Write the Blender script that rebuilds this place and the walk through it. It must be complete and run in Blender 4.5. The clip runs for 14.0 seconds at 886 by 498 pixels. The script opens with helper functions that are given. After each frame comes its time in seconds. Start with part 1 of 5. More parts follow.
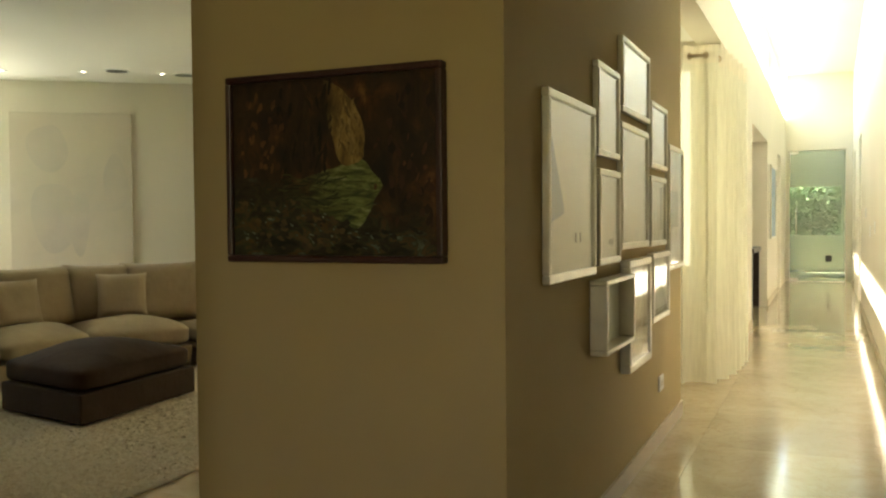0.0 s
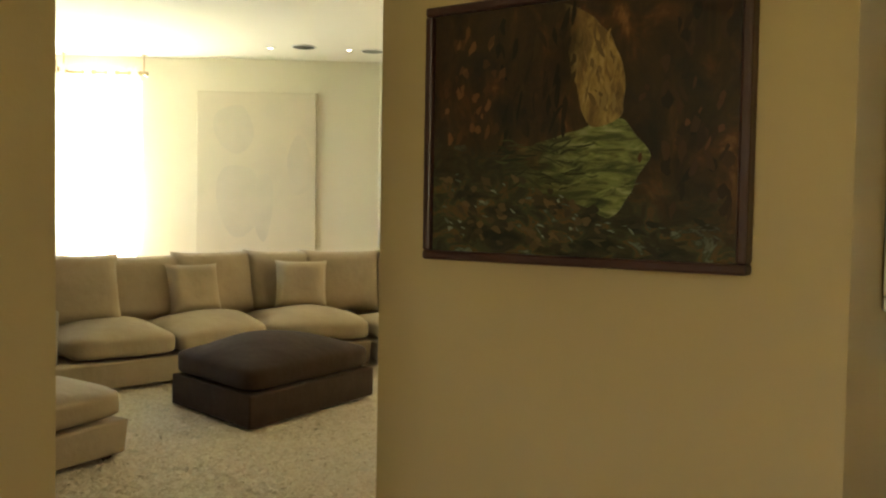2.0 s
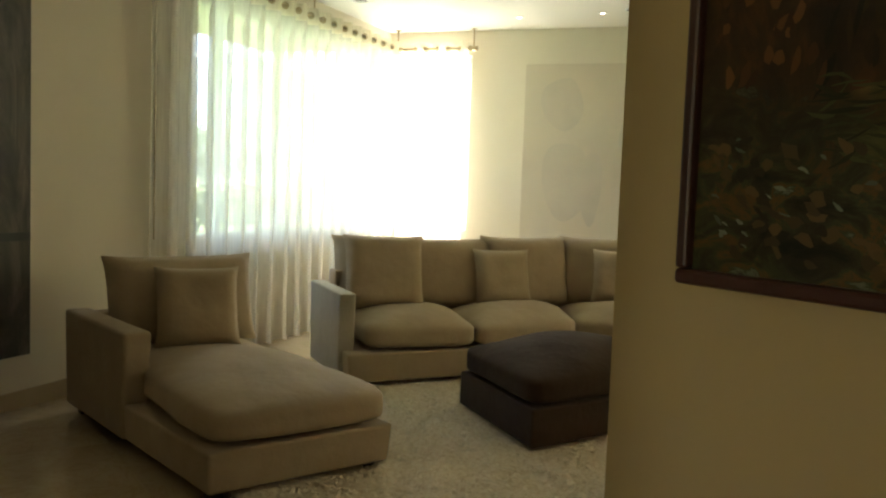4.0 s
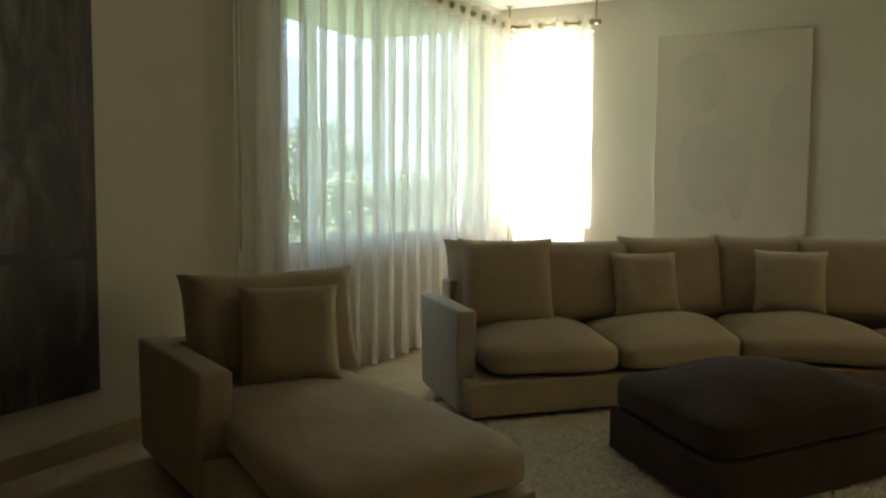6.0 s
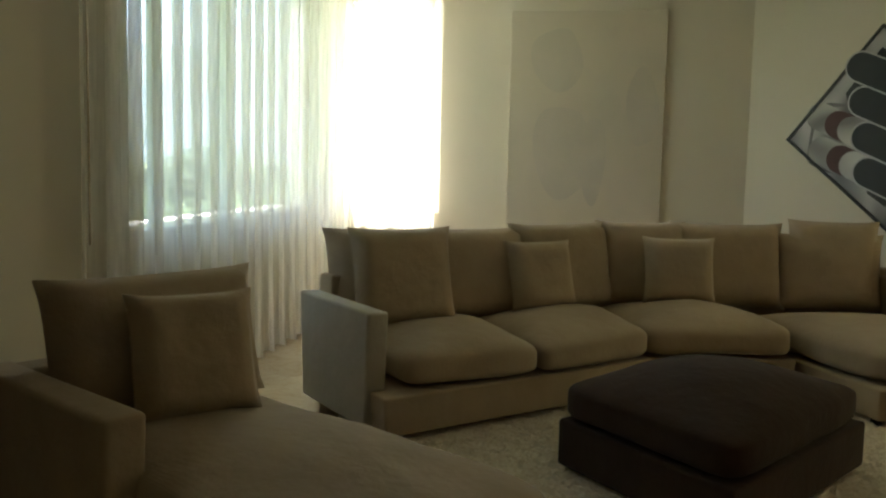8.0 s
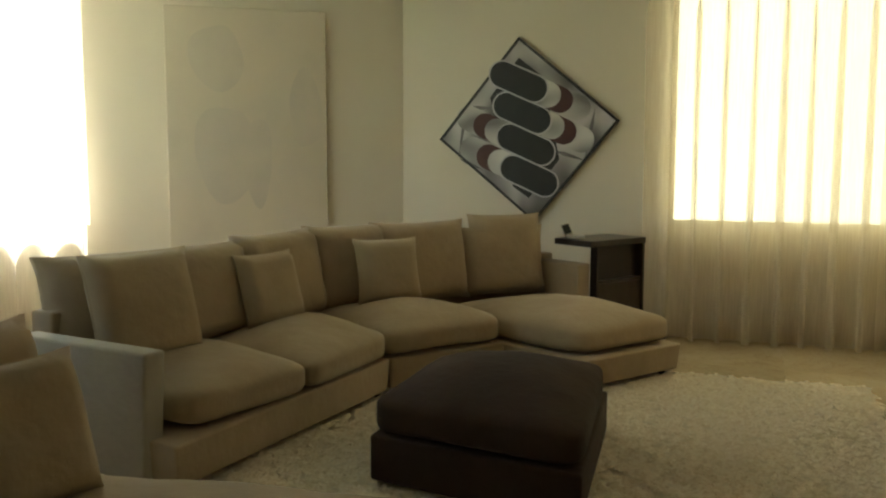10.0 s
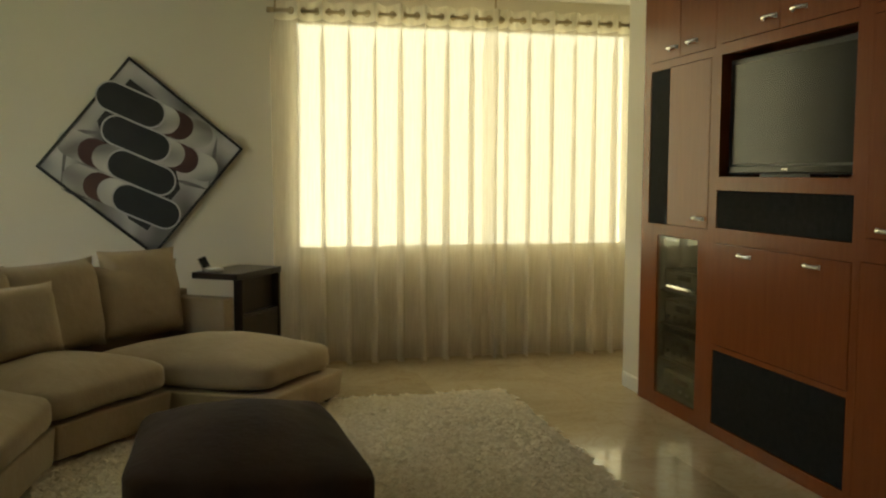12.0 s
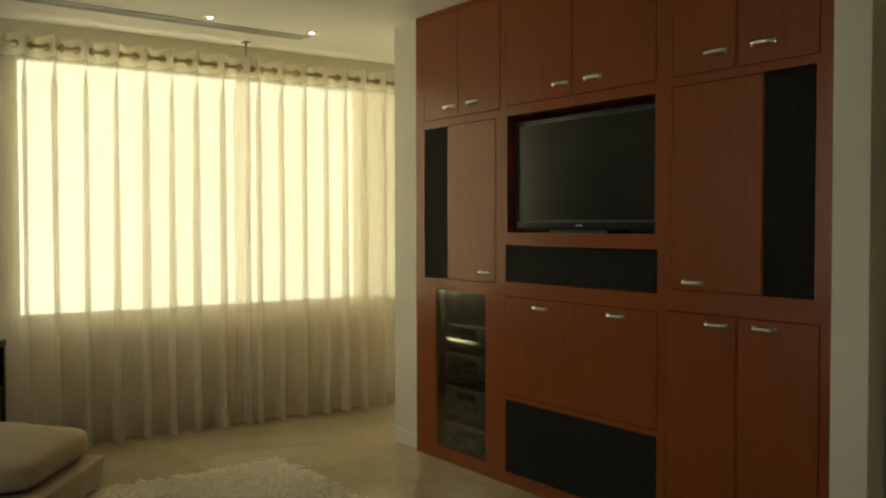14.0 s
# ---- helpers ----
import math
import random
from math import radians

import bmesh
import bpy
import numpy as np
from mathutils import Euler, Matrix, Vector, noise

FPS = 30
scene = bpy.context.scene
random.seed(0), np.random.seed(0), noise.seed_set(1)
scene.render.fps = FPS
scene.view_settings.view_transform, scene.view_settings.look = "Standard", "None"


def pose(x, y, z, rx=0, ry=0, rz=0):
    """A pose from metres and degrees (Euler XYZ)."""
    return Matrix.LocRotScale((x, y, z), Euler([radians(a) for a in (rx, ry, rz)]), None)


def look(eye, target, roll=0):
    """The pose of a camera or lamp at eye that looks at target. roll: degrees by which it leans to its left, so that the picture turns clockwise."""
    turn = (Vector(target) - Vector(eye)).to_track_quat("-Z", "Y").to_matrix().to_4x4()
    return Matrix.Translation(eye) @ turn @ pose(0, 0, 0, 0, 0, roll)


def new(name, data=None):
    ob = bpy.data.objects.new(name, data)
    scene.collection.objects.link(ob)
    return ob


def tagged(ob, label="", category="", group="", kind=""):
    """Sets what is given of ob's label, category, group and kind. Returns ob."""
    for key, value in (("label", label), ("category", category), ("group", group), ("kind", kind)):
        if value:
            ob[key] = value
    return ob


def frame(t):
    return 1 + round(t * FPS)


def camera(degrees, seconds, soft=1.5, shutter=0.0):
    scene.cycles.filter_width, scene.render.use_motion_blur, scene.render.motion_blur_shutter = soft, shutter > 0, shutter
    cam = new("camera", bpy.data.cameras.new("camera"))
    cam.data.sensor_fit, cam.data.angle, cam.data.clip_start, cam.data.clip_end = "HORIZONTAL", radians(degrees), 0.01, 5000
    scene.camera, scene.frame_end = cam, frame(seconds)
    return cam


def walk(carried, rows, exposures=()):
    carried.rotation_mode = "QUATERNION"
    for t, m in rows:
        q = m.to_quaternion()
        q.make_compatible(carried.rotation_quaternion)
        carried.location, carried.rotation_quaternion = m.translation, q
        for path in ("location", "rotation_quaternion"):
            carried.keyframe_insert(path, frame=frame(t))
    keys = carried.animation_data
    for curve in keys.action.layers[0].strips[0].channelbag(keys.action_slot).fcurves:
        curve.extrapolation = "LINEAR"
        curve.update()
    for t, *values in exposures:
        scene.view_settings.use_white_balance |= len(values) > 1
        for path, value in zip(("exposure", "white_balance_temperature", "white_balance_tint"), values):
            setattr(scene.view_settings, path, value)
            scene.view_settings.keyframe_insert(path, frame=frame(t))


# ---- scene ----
cam = camera(52.9, 14.0, soft=2.2)
EXPOSURES = [(0.0, 4.32, 6500, 5), (1.0, 4.72, 6450, 6), (2.0, 5.12, 6750, 8), (2.75, 5.16, 6850, 8), (3.5, 4.64, 6650, 7), (4.0, 4.36, 6450, 7), (6.5, 3.28, 6100, 6), (9.5, 3.82, 6300, 6), (10.5, 3.95, 6650, 7), (11.5, 3.74, 6750, 7), (12.5, 3.44, 6600, 6), (14.0, 3.44, 6500, 6)]
PATH = [
    (0, (0.057, -0.196, 1.248), (-0.741, 1.637, 1.187), -0.5),
    (0.5, (-0.07, -0.062, 1.233), (-0.93, 1.743, 1.181), -0.4),
    (1, (-0.213, 0.101, 1.243), (-1.148, 1.868, 1.182), 0.0),
    (1.5, (-0.373, 0.282, 1.244), (-1.397, 1.998, 1.171), 0.5),
    (2, (-0.497, 0.473, 1.235), (-1.638, 2.114, 1.154), 1.0),
    (2.5, (-0.59, 0.668, 1.234), (-1.863, 2.208, 1.137), 1.6),
    (3, (-0.682, 0.888, 1.241), (-2.104, 2.29, 1.123), 1.8),
    (3.5, (-0.782, 1.084, 1.254), (-2.345, 2.324, 1.116), 1.8),
    (4, (-0.873, 1.255, 1.251), (-2.557, 2.323, 1.108), 2.1),
    (6.3, (-1.856, 1.582, 1.252), (-3.65, 2.453, 1.09), 0.4),
    (6.5, (-1.94, 1.581, 1.233), (-3.718, 2.484, 1.076), 0.3),
    (7, (-2.201, 1.554, 1.229), (-3.911, 2.577, 1.054), 0.8),
    (9.5, (-3.279, 0.886, 1.293), (-4.185, 2.658, 1.093), 0.3),
    (10, (-3.536, 0.826, 1.337), (-4.189, 2.704, 1.124), 0.1),
    (10.5, (-3.808, 0.782, 1.357), (-4.18, 2.735, 1.143), -0.0),
    (11, (-3.975, 0.765, 1.393), (-4.084, 2.751, 1.18), 0.1),
    (11.5, (-4.272, 0.822, 1.416), (-4.088, 2.803, 1.214), -0.0),
    (12, (-4.533, 0.863, 1.403), (-4.083, 2.805, 1.236), 0.2),
    (12.5, (-4.723, 0.959, 1.418), (-4.047, 2.836, 1.28), 0.3),
    (13, (-4.903, 1.074, 1.43), (-4.034, 2.873, 1.325), 0.2),
    (13.5, (-5.065, 1.194, 1.444), (-4.035, 2.907, 1.366), 0.2),
    (14, (-5.167, 1.334, 1.444), (-4.013, 2.967, 1.387), -0.1),
]
walk(cam, [(t, look(eye, target, roll)) for t, eye, target, roll in PATH], EXPOSURES)

# ---- light ----
world = bpy.data.worlds.new("sky")
scene.world = world
world.use_nodes = True
wn = world.node_tree
sky = wn.nodes.new("ShaderNodeTexSky")
sky.sky_type = "NISHITA"
sky.sun_disc = False
SUN = Vector((0.38, -0.27, -0.88)).normalized()
sky.sun_elevation = math.asin(-SUN.z)
sky.sun_rotation = math.atan2(-SUN.x, -SUN.y)
sky.air_density, sky.dust_density = 1.0, 1.5
wn.links.new(sky.outputs[0], wn.nodes["Background"].inputs[0])
wn.nodes["Background"].inputs[1].default_value = 0.060
sun_data = bpy.data.lights.new("sun", "SUN")
sun_data.energy, sun_data.angle, sun_data.color = 3.6, radians(0.6), (1.0, 0.93, 0.82)
sun = new("sun", sun_data)
sun.matrix_world = look((0, 0, 12), Vector((0, 0, 12)) + SUN)


def window_lamp(name, centre, facing, wide, high, watts, colour):
    """A rectangular area lamp: daylight in a window's opening, or added fill."""
    data = bpy.data.lights.new(name, "AREA")
    data.shape, data.size, data.size_y, data.energy, data.color = "RECTANGLE", wide, high, watts, colour
    ob = new(name, data)
    ob.matrix_world = look(centre, Vector(centre) + Vector(facing))
    return ob


GARDEN_IN, CORNER_IN = (0.796, 0.606, 0), (0.606, -0.796, 0)
window_lamp("daylight_corner_window", (-0.606 * 9.80 - 0.796 * 3.15, 0.796 * 9.80 - 0.606 * 3.15, 1.66), CORNER_IN, 0.70, 1.60, 4.5, (1.0, 0.97, 0.88))
window_lamp("daylight_patio_window", (-2.56, 7.496, 1.68), (0, -1, 0), 3.12, 1.70, 2.0, (1.0, 0.94, 0.52))
window_lamp("daylight_garden_window", (-0.606 * 8.02 - 0.796 * 3.62, 0.796 * 8.02 - 0.606 * 3.62, 1.67), GARDEN_IN, 2.86, 1.54, 0.8, (0.78, 0.93, 1.0))
window_lamp("daylight_high_strip", (-0.86, 12.2, 3.65), (1, 0, -0.25), 13.0, 0.8, 8.0, (0.90, 1.0, 0.74))
# Small lamp added behind the hall curtain to brighten its far end.
window_lamp("fill_hall_curtain", (-0.85, 7.845, 1.40), (1, -0.35, 0), 0.22, 2.4, 0.12, (1.0, 1.0, 0.80))
# Warm fill added out of view to light the picture wall.
window_lamp("fill_hall_back", (-0.5, -2.62, 1.5), (0, 1, 0), 0.8, 1.25, 1.05, (1.0, 0.80, 0.43))


# ---- materials ----
def material(name, colour, rough=0.6, metal=0.0, spec=0.5):
    mat = bpy.data.materials.new(name)
    mat.use_nodes = True
    b = mat.node_tree.nodes["Principled BSDF"]
    b.inputs["Base Color"].default_value = (*colour, 1)
    b.inputs["Roughness"].default_value = rough
    b.inputs["Metallic"].default_value = metal
    b.inputs["Specular IOR Level"].default_value = spec
    return mat, mat.node_tree, b


def node(tree, kind, **values):
    n = tree.nodes.new(kind)
    for key, value in values.items():
        if key == "blend":
            n.blend_type = value
        else:
            n.inputs[key].default_value = value
    return n


def coords(tree, space="Object", scale=(1, 1, 1)):
    tc = tree.nodes.new("ShaderNodeTexCoord")
    mp = tree.nodes.new("ShaderNodeMapping")
    mp.inputs["Scale"].default_value = scale
    tree.links.new(tc.outputs[space], mp.inputs[0])
    return mp.outputs[0]


def ramp(tree, source, stops):
    r = tree.nodes.new("ShaderNodeValToRGB")
    e = r.color_ramp.elements
    while len(e) < len(stops):
        e.new(0.5)
    for el, (at, c) in zip(e, stops):
        el.position, el.color = at, (*c, 1)
    tree.links.new(source, r.inputs[0])
    return r.outputs[0]


def noise_tex(tree, vec, scale, detail=4.0, rough=0.5, distort=0.0):
    n = node(tree, "ShaderNodeTexNoise", Scale=scale, Detail=detail, Roughness=rough, Distortion=distort)
    tree.links.new(vec, n.inputs["Vector"])
    return n.outputs["Fac"]


def bump(tree, b, height, strength, distance=0.01):
    n = node(tree, "ShaderNodeBump", Strength=strength, Distance=distance)
    tree.links.new(height, n.inputs["Height"])
    tree.links.new(n.outputs[0], b.inputs["Normal"])
    return n


def mottled(name, dark, light, scale, rough, fine=60.0, depth=0.15, metal=0.0, spec=0.5, space="Object", stretch=(1, 1, 1)):
    """A colour that drifts at one scale, with fine relief at another."""
    mat, tree, b = material(name, light, rough, metal, spec)
    vec = coords(tree, space, stretch)
    tree.links.new(ramp(tree, noise_tex(tree, vec, scale), [(0.3, dark), (0.7, light)]), b.inputs["Base Color"])
    bump(tree, b, noise_tex(tree, vec, fine, 3), depth)
    return mat


def cloth(name, dark, light, weave=350.0, rough=0.9, sheen=0.15, spec=0.15):
    """Woven upholstery: crossing threads and a slow drift of tone."""
    mat, tree, b = material(name, light, rough, 0, spec)
    b.inputs["Sheen Weight"].default_value = sheen
    vec = coords(tree)
    a = node(tree, "ShaderNodeTexWave", Scale=weave / 6, Distortion=1.5, Detail=1.0)
    a.bands_direction = "X"
    c = node(tree, "ShaderNodeTexWave", Scale=weave / 6, Distortion=1.5, Detail=1.0)
    c.bands_direction = "Z"
    for w in (a, c):
        tree.links.new(vec, w.inputs["Vector"])
    add = tree.nodes.new("ShaderNodeMath")
    tree.links.new(a.outputs["Fac"], add.inputs[0])
    tree.links.new(c.outputs["Fac"], add.inputs[1])
    slow = noise_tex(tree, vec, 3.0, 5, 0.65)
    tree.links.new(ramp(tree, slow, [(0.3, dark), (0.72, light)]), b.inputs["Base Color"])
    first = bump(tree, b, add.outputs[0], 0.12, 0.002)
    second = node(tree, "ShaderNodeBump", Strength=0.5, Distance=0.02)
    tree.links.new(noise_tex(tree, vec, 7.0, 4, 0.6), second.inputs["Height"])
    tree.links.new(second.outputs[0], first.inputs["Normal"])
    return mat


def sheer(name, colour, open_share, through_share):
    """Thin curtain cloth: partly open weave, partly glowing through, partly reflecting."""
    mat = bpy.data.materials.new(name)
    mat.use_nodes = True
    tree = mat.node_tree
    tree.nodes.clear()
    out = tree.nodes.new("ShaderNodeOutputMaterial")
    vec = coords(tree)
    thread = noise_tex(tree, coords(tree, "Object", (1, 1, 0.05)), 90.0, 2)
    col = ramp(tree, thread, [(0.3, tuple(v * 0.86 for v in colour)), (0.7, colour)])
    dif, tra, clear = (tree.nodes.new("ShaderNodeBsdf" + k) for k in ("Diffuse", "Translucent", "Transparent"))
    for n in (dif, tra):
        tree.links.new(col, n.inputs["Color"])
    one, two = tree.nodes.new("ShaderNodeMixShader"), tree.nodes.new("ShaderNodeMixShader")
    one.inputs[0].default_value, two.inputs[0].default_value = through_share, open_share
    tree.links.new(dif.outputs[0], one.inputs[1])
    tree.links.new(tra.outputs[0], one.inputs[2])
    tree.links.new(one.outputs[0], two.inputs[1])
    tree.links.new(clear.outputs[0], two.inputs[2])
    tree.links.new(two.outputs[0], out.inputs[0])
    return mat


def pane(name, tint=(1.0, 1.0, 1.0), gloss=0.08, rough=0.02):
    mat = bpy.data.materials.new(name)
    mat.use_nodes = True
    tree = mat.node_tree
    tree.nodes.clear()
    out = tree.nodes.new("ShaderNodeOutputMaterial")
    clear, shine, mix = tree.nodes.new("ShaderNodeBsdfTransparent"), tree.nodes.new("ShaderNodeBsdfGlossy"), tree.nodes.new("ShaderNodeMixShader")
    clear.inputs[0].default_value = (*tint, 1)
    shine.inputs["Roughness"].default_value = rough
    edge = tree.nodes.new("ShaderNodeLayerWeight")
    edge.inputs[0].default_value = 0.5
    power = node(tree, "ShaderNodeMath")
    power.operation = "POWER"
    power.inputs[1].default_value = 3.2
    scale = node(tree, "ShaderNodeMath")
    scale.operation = "MULTIPLY_ADD"
    scale.inputs[1].default_value, scale.inputs[2].default_value = 0.8, gloss * 0.5
    tree.links.new(edge.outputs["Facing"], power.inputs[0])
    tree.links.new(power.outputs[0], scale.inputs[0])
    tree.links.new(scale.outputs[0], mix.inputs[0])
    tree.links.new(clear.outputs[0], mix.inputs[1])
    tree.links.new(shine.outputs[0], mix.inputs[2])
    tree.links.new(mix.outputs[0], out.inputs[0])
    return mat


def marble():
    mat, tree, b = material("marble", (0.6, 0.5, 0.36), 0.09, 0, 0.6)
    vec = coords(tree)
    info = tree.nodes.new("ShaderNodeObjectInfo")
    shift = tree.nodes.new("ShaderNodeVectorMath")
    shift.operation = "MULTIPLY_ADD"
    mul = node(tree, "ShaderNodeMath")
    mul.operation = "MULTIPLY"
    mul.inputs[1].default_value = 37.0
    tree.links.new(info.outputs["Random"], mul.inputs[0])
    tree.links.new(vec, shift.inputs[0])
    shift.inputs[1].default_value = (1, 1, 1)
    tree.links.new(mul.outputs[0], shift.inputs[2])
    cloud = noise_tex(tree, shift.outputs[0], 1.6, 6, 0.6, 0.8)
    base = ramp(tree, cloud, [(0.25, (0.38, 0.295, 0.185)), (0.5, (0.47, 0.38, 0.255)), (0.8, (0.55, 0.465, 0.335))])
    vein = noise_tex(tree, shift.outputs[0], 3.5, 8, 0.65, 2.2)
    line = ramp(tree, vein, [(0.47, (1, 1, 1)), (0.5, (0.80, 0.72, 0.6)), (0.53, (1, 1, 1))])
    mix = node(tree, "ShaderNodeMix", blend="MULTIPLY")
    mix.data_type = "RGBA"
    mix.inputs[0].default_value = 0.6
    tree.links.new(base, mix.inputs[6])
    tree.links.new(line, mix.inputs[7])
    tint = node(tree, "ShaderNodeHueSaturation")
    val = node(tree, "ShaderNodeMapRange")
    val.inputs["To Min"].default_value, val.inputs["To Max"].default_value = 0.92, 1.06
    tree.links.new(info.outputs["Random"], val.inputs[0])
    tree.links.new(val.outputs[0], tint.inputs["Value"])
    tree.links.new(mix.outputs[2], tint.inputs["Color"])
    tree.links.new(tint.outputs[0], b.inputs["Base Color"])
    tree.links.new(ramp(tree, noise_tex(tree, vec, 2.5, 4), [(0.3, (0.07,) * 3), (0.8, (0.16,) * 3)]), b.inputs["Roughness"])
    return mat


def cherry(name, dark, light, along=(1, 1, 1), rough=0.32):
    """Varnished reddish wood with fine upright grain."""
    mat, tree, b = material(name, light, rough, 0, 0.32)
    vec = coords(tree, "Object", (14, 14, 0.9))
    info = tree.nodes.new("ShaderNodeObjectInfo")
    add = tree.nodes.new("ShaderNodeVectorMath")
    mul = node(tree, "ShaderNodeMath")
    mul.operation = "MULTIPLY"
    mul.inputs[1].default_value = 23.0
    tree.links.new(info.outputs["Random"], mul.inputs[0])
    tree.links.new(vec, add.inputs[0])
    tree.links.new(mul.outputs[0], add.inputs[1])
    grain = noise_tex(tree, add.outputs[0], 3.0, 8, 0.62, 0.4)
    fleck = noise_tex(tree, coords(tree, "Object", (120, 120, 6)), 2.0, 3)
    base = ramp(tree, grain, [(0.25, dark), (0.75, light)])
    mix = node(tree, "ShaderNodeMix", blend="MULTIPLY")
    mix.data_type = "RGBA"
    mix.inputs[0].default_value = 0.14
    tree.links.new(base, mix.inputs[6])
    tree.links.new(ramp(tree, fleck, [(0.35, (0.7, 0.62, 0.55)), (0.6, (1, 1, 1))]), mix.inputs[7])
    tree.links.new(mix.outputs[2], b.inputs["Base Color"])
    bump(tree, b, fleck, 0.05, 0.002)
    return mat


PLASTER = mottled("plaster", (0.66, 0.60, 0.49), (0.70, 0.64, 0.53), 0.8, 0.75, 120.0, 0.06, spec=0.25)
TAN = mottled("tan_plaster", (0.41, 0.318, 0.160), (0.45, 0.352, 0.185), 0.8, 0.80, 120.0, 0.06, spec=0.14)
CEILING = mottled("ceiling_paint", (0.74, 0.71, 0.65), (0.78, 0.75, 0.69), 0.6, 0.85, 90.0, 0.04, spec=0.2)
TRIM = mottled("trim_paint", (0.70, 0.66, 0.56), (0.76, 0.71, 0.61), 2.0, 0.45, 60.0, 0.04)
FRAME_WHITE = mottled("window_paint", (0.72, 0.72, 0.70), (0.78, 0.78, 0.76), 3.0, 0.4, 80.0, 0.03)
MARBLE = marble()
SKIRT = mottled("skirting_stone", (0.36, 0.275, 0.165), (0.44, 0.345, 0.22), 3.0, 0.35, 60.0, 0.04)
GROUT = mottled("grout", (0.52, 0.43, 0.30), (0.60, 0.51, 0.38), 6.0, 0.8)
LINEN = cloth("linen", (0.345, 0.264, 0.172), (0.425, 0.332, 0.222))
LINEN_PILLOW = cloth("pillow_linen", (0.372, 0.288, 0.187), (0.452, 0.356, 0.238), 420)
LINEN_LIT_ARM = cloth("lit_arm_linen", (0.38, 0.335, 0.26), (0.46, 0.41, 0.33), 380)
BROWN = cloth("brown_cloth", (0.040, 0.024, 0.016), (0.060, 0.037, 0.025), 420, 0.95, 0.06, 0.05)
SHEER = sheer("sheer_cloth", (0.82, 0.79, 0.70), 0.40, 0.58)
SHEER_WARM = sheer("cream_sheer_cloth", (0.88, 0.79, 0.65), 0.54, 0.32)
SHEER_HALL = sheer("hall_sheer_cloth", (0.88, 0.85, 0.70), 0.26, 0.42)
HEADER = sheer("curtain_header", (0.80, 0.74, 0.60), 0.14, 0.42)
PANE = pane("glass")
SMOKED_PANE = pane("smoked_glass", (0.74, 0.78, 0.72), 0.10)
GREEN_PANE = pane("green_glass", (0.66, 0.77, 0.66), 0.40, 0.45)
BRASS = mottled("antique_brass", (0.34, 0.27, 0.17), (0.50, 0.41, 0.27), 9.0, 0.32, 70.0, 0.05, metal=1.0)
CHROME = mottled("brushed_nickel", (0.66, 0.64, 0.60), (0.78, 0.76, 0.72), 12.0, 0.24, 200.0, 0.05, metal=1.0)
CHERRY = cherry("cherry_wood", (0.198, 0.049, 0.012), (0.238, 0.062, 0.016), rough=0.27)
DARK_WOOD = cherry("dark_wood", (0.018, 0.012, 0.009), (0.034, 0.023, 0.017), rough=0.3)
GRILLE = mottled("speaker_cloth", (0.010, 0.009, 0.009), (0.018, 0.017, 0.016), 30.0, 0.9, 900.0, 0.5, spec=0.2)
BLACK = mottled("black_plastic", (0.012, 0.012, 0.013), (0.02, 0.02, 0.021), 8.0, 0.35, 200.0, 0.04)
SCREEN = material("screen_glass", (0.008, 0.009, 0.008), 0.2, 0, 0.35)[0]
STEEL = mottled("equipment_metal", (0.07, 0.07, 0.068), (0.11, 0.11, 0.106), 8.0, 0.4, 150.0, 0.05, metal=0.8)
SILVER = mottled("silver_frame", (0.56, 0.52, 0.42), (0.68, 0.64, 0.53), 10.0, 0.30, 80.0, 0.08, metal=0.45)
MAHOGANY = mottled("mahogany_frame", (0.028, 0.008, 0.006), (0.048, 0.015, 0.011), 6.0, 0.4, 60.0, 0.08)
PAPER = mottled("mat_board", (0.78, 0.77, 0.66), (0.83, 0.82, 0.71), 3.0, 0.8, 150.0, 0.03)
EXTERIOR = mottled("exterior_render", (0.66, 0.63, 0.56), (0.74, 0.71, 0.64), 1.5, 0.9, 40.0, 0.2)
GRASS = mottled("lawn_soil", (0.05, 0.09, 0.025), (0.09, 0.14, 0.04), 3.0, 0.95, 40.0, 0.6)


# ---- building helpers ----
def part(name, bm, mat, parent=None, label="", smooth=False):
    """Links a bmesh as one mesh object, under a thing or part where one is given."""
    me = bpy.data.meshes.new(name)
    bm.normal_update()
    bm.to_mesh(me)
    bm.free()
    me.materials.append(mat)
    if smooth:
        for p in me.polygons:
            p.use_smooth = True
    ob = new(name, me)
    if parent:
        ob.parent = parent
    if label:
        ob["label"] = label
    return ob


def thing(name, m, label, category, group="", kind=""):
    ob = new(name)
    ob.matrix_world = m
    ob.empty_display_size = 0.1
    return tagged(ob, label, category, group, kind)


def box(x0, x1, y0, y1, z0, z1, bevel=0.0, bm=None, segments=2):
    """A block, its edges rounded by bevel."""
    solo = bmesh.new()
    bmesh.ops.create_cube(solo, size=1)
    for v in solo.verts:
        v.co = ((x0 + x1) / 2 + v.co.x * (x1 - x0), (y0 + y1) / 2 + v.co.y * (y1 - y0), (z0 + z1) / 2 + v.co.z * (z1 - z0))
    if bevel:
        bmesh.ops.bevel(solo, geom=solo.edges[:], offset=bevel, segments=segments, profile=0.5, affect="EDGES")
    if bm is None:
        return solo
    me = bpy.data.meshes.new("tmp")
    solo.to_mesh(me)
    solo.free()
    bm.from_mesh(me)
    bpy.data.meshes.remove(me)
    return bm


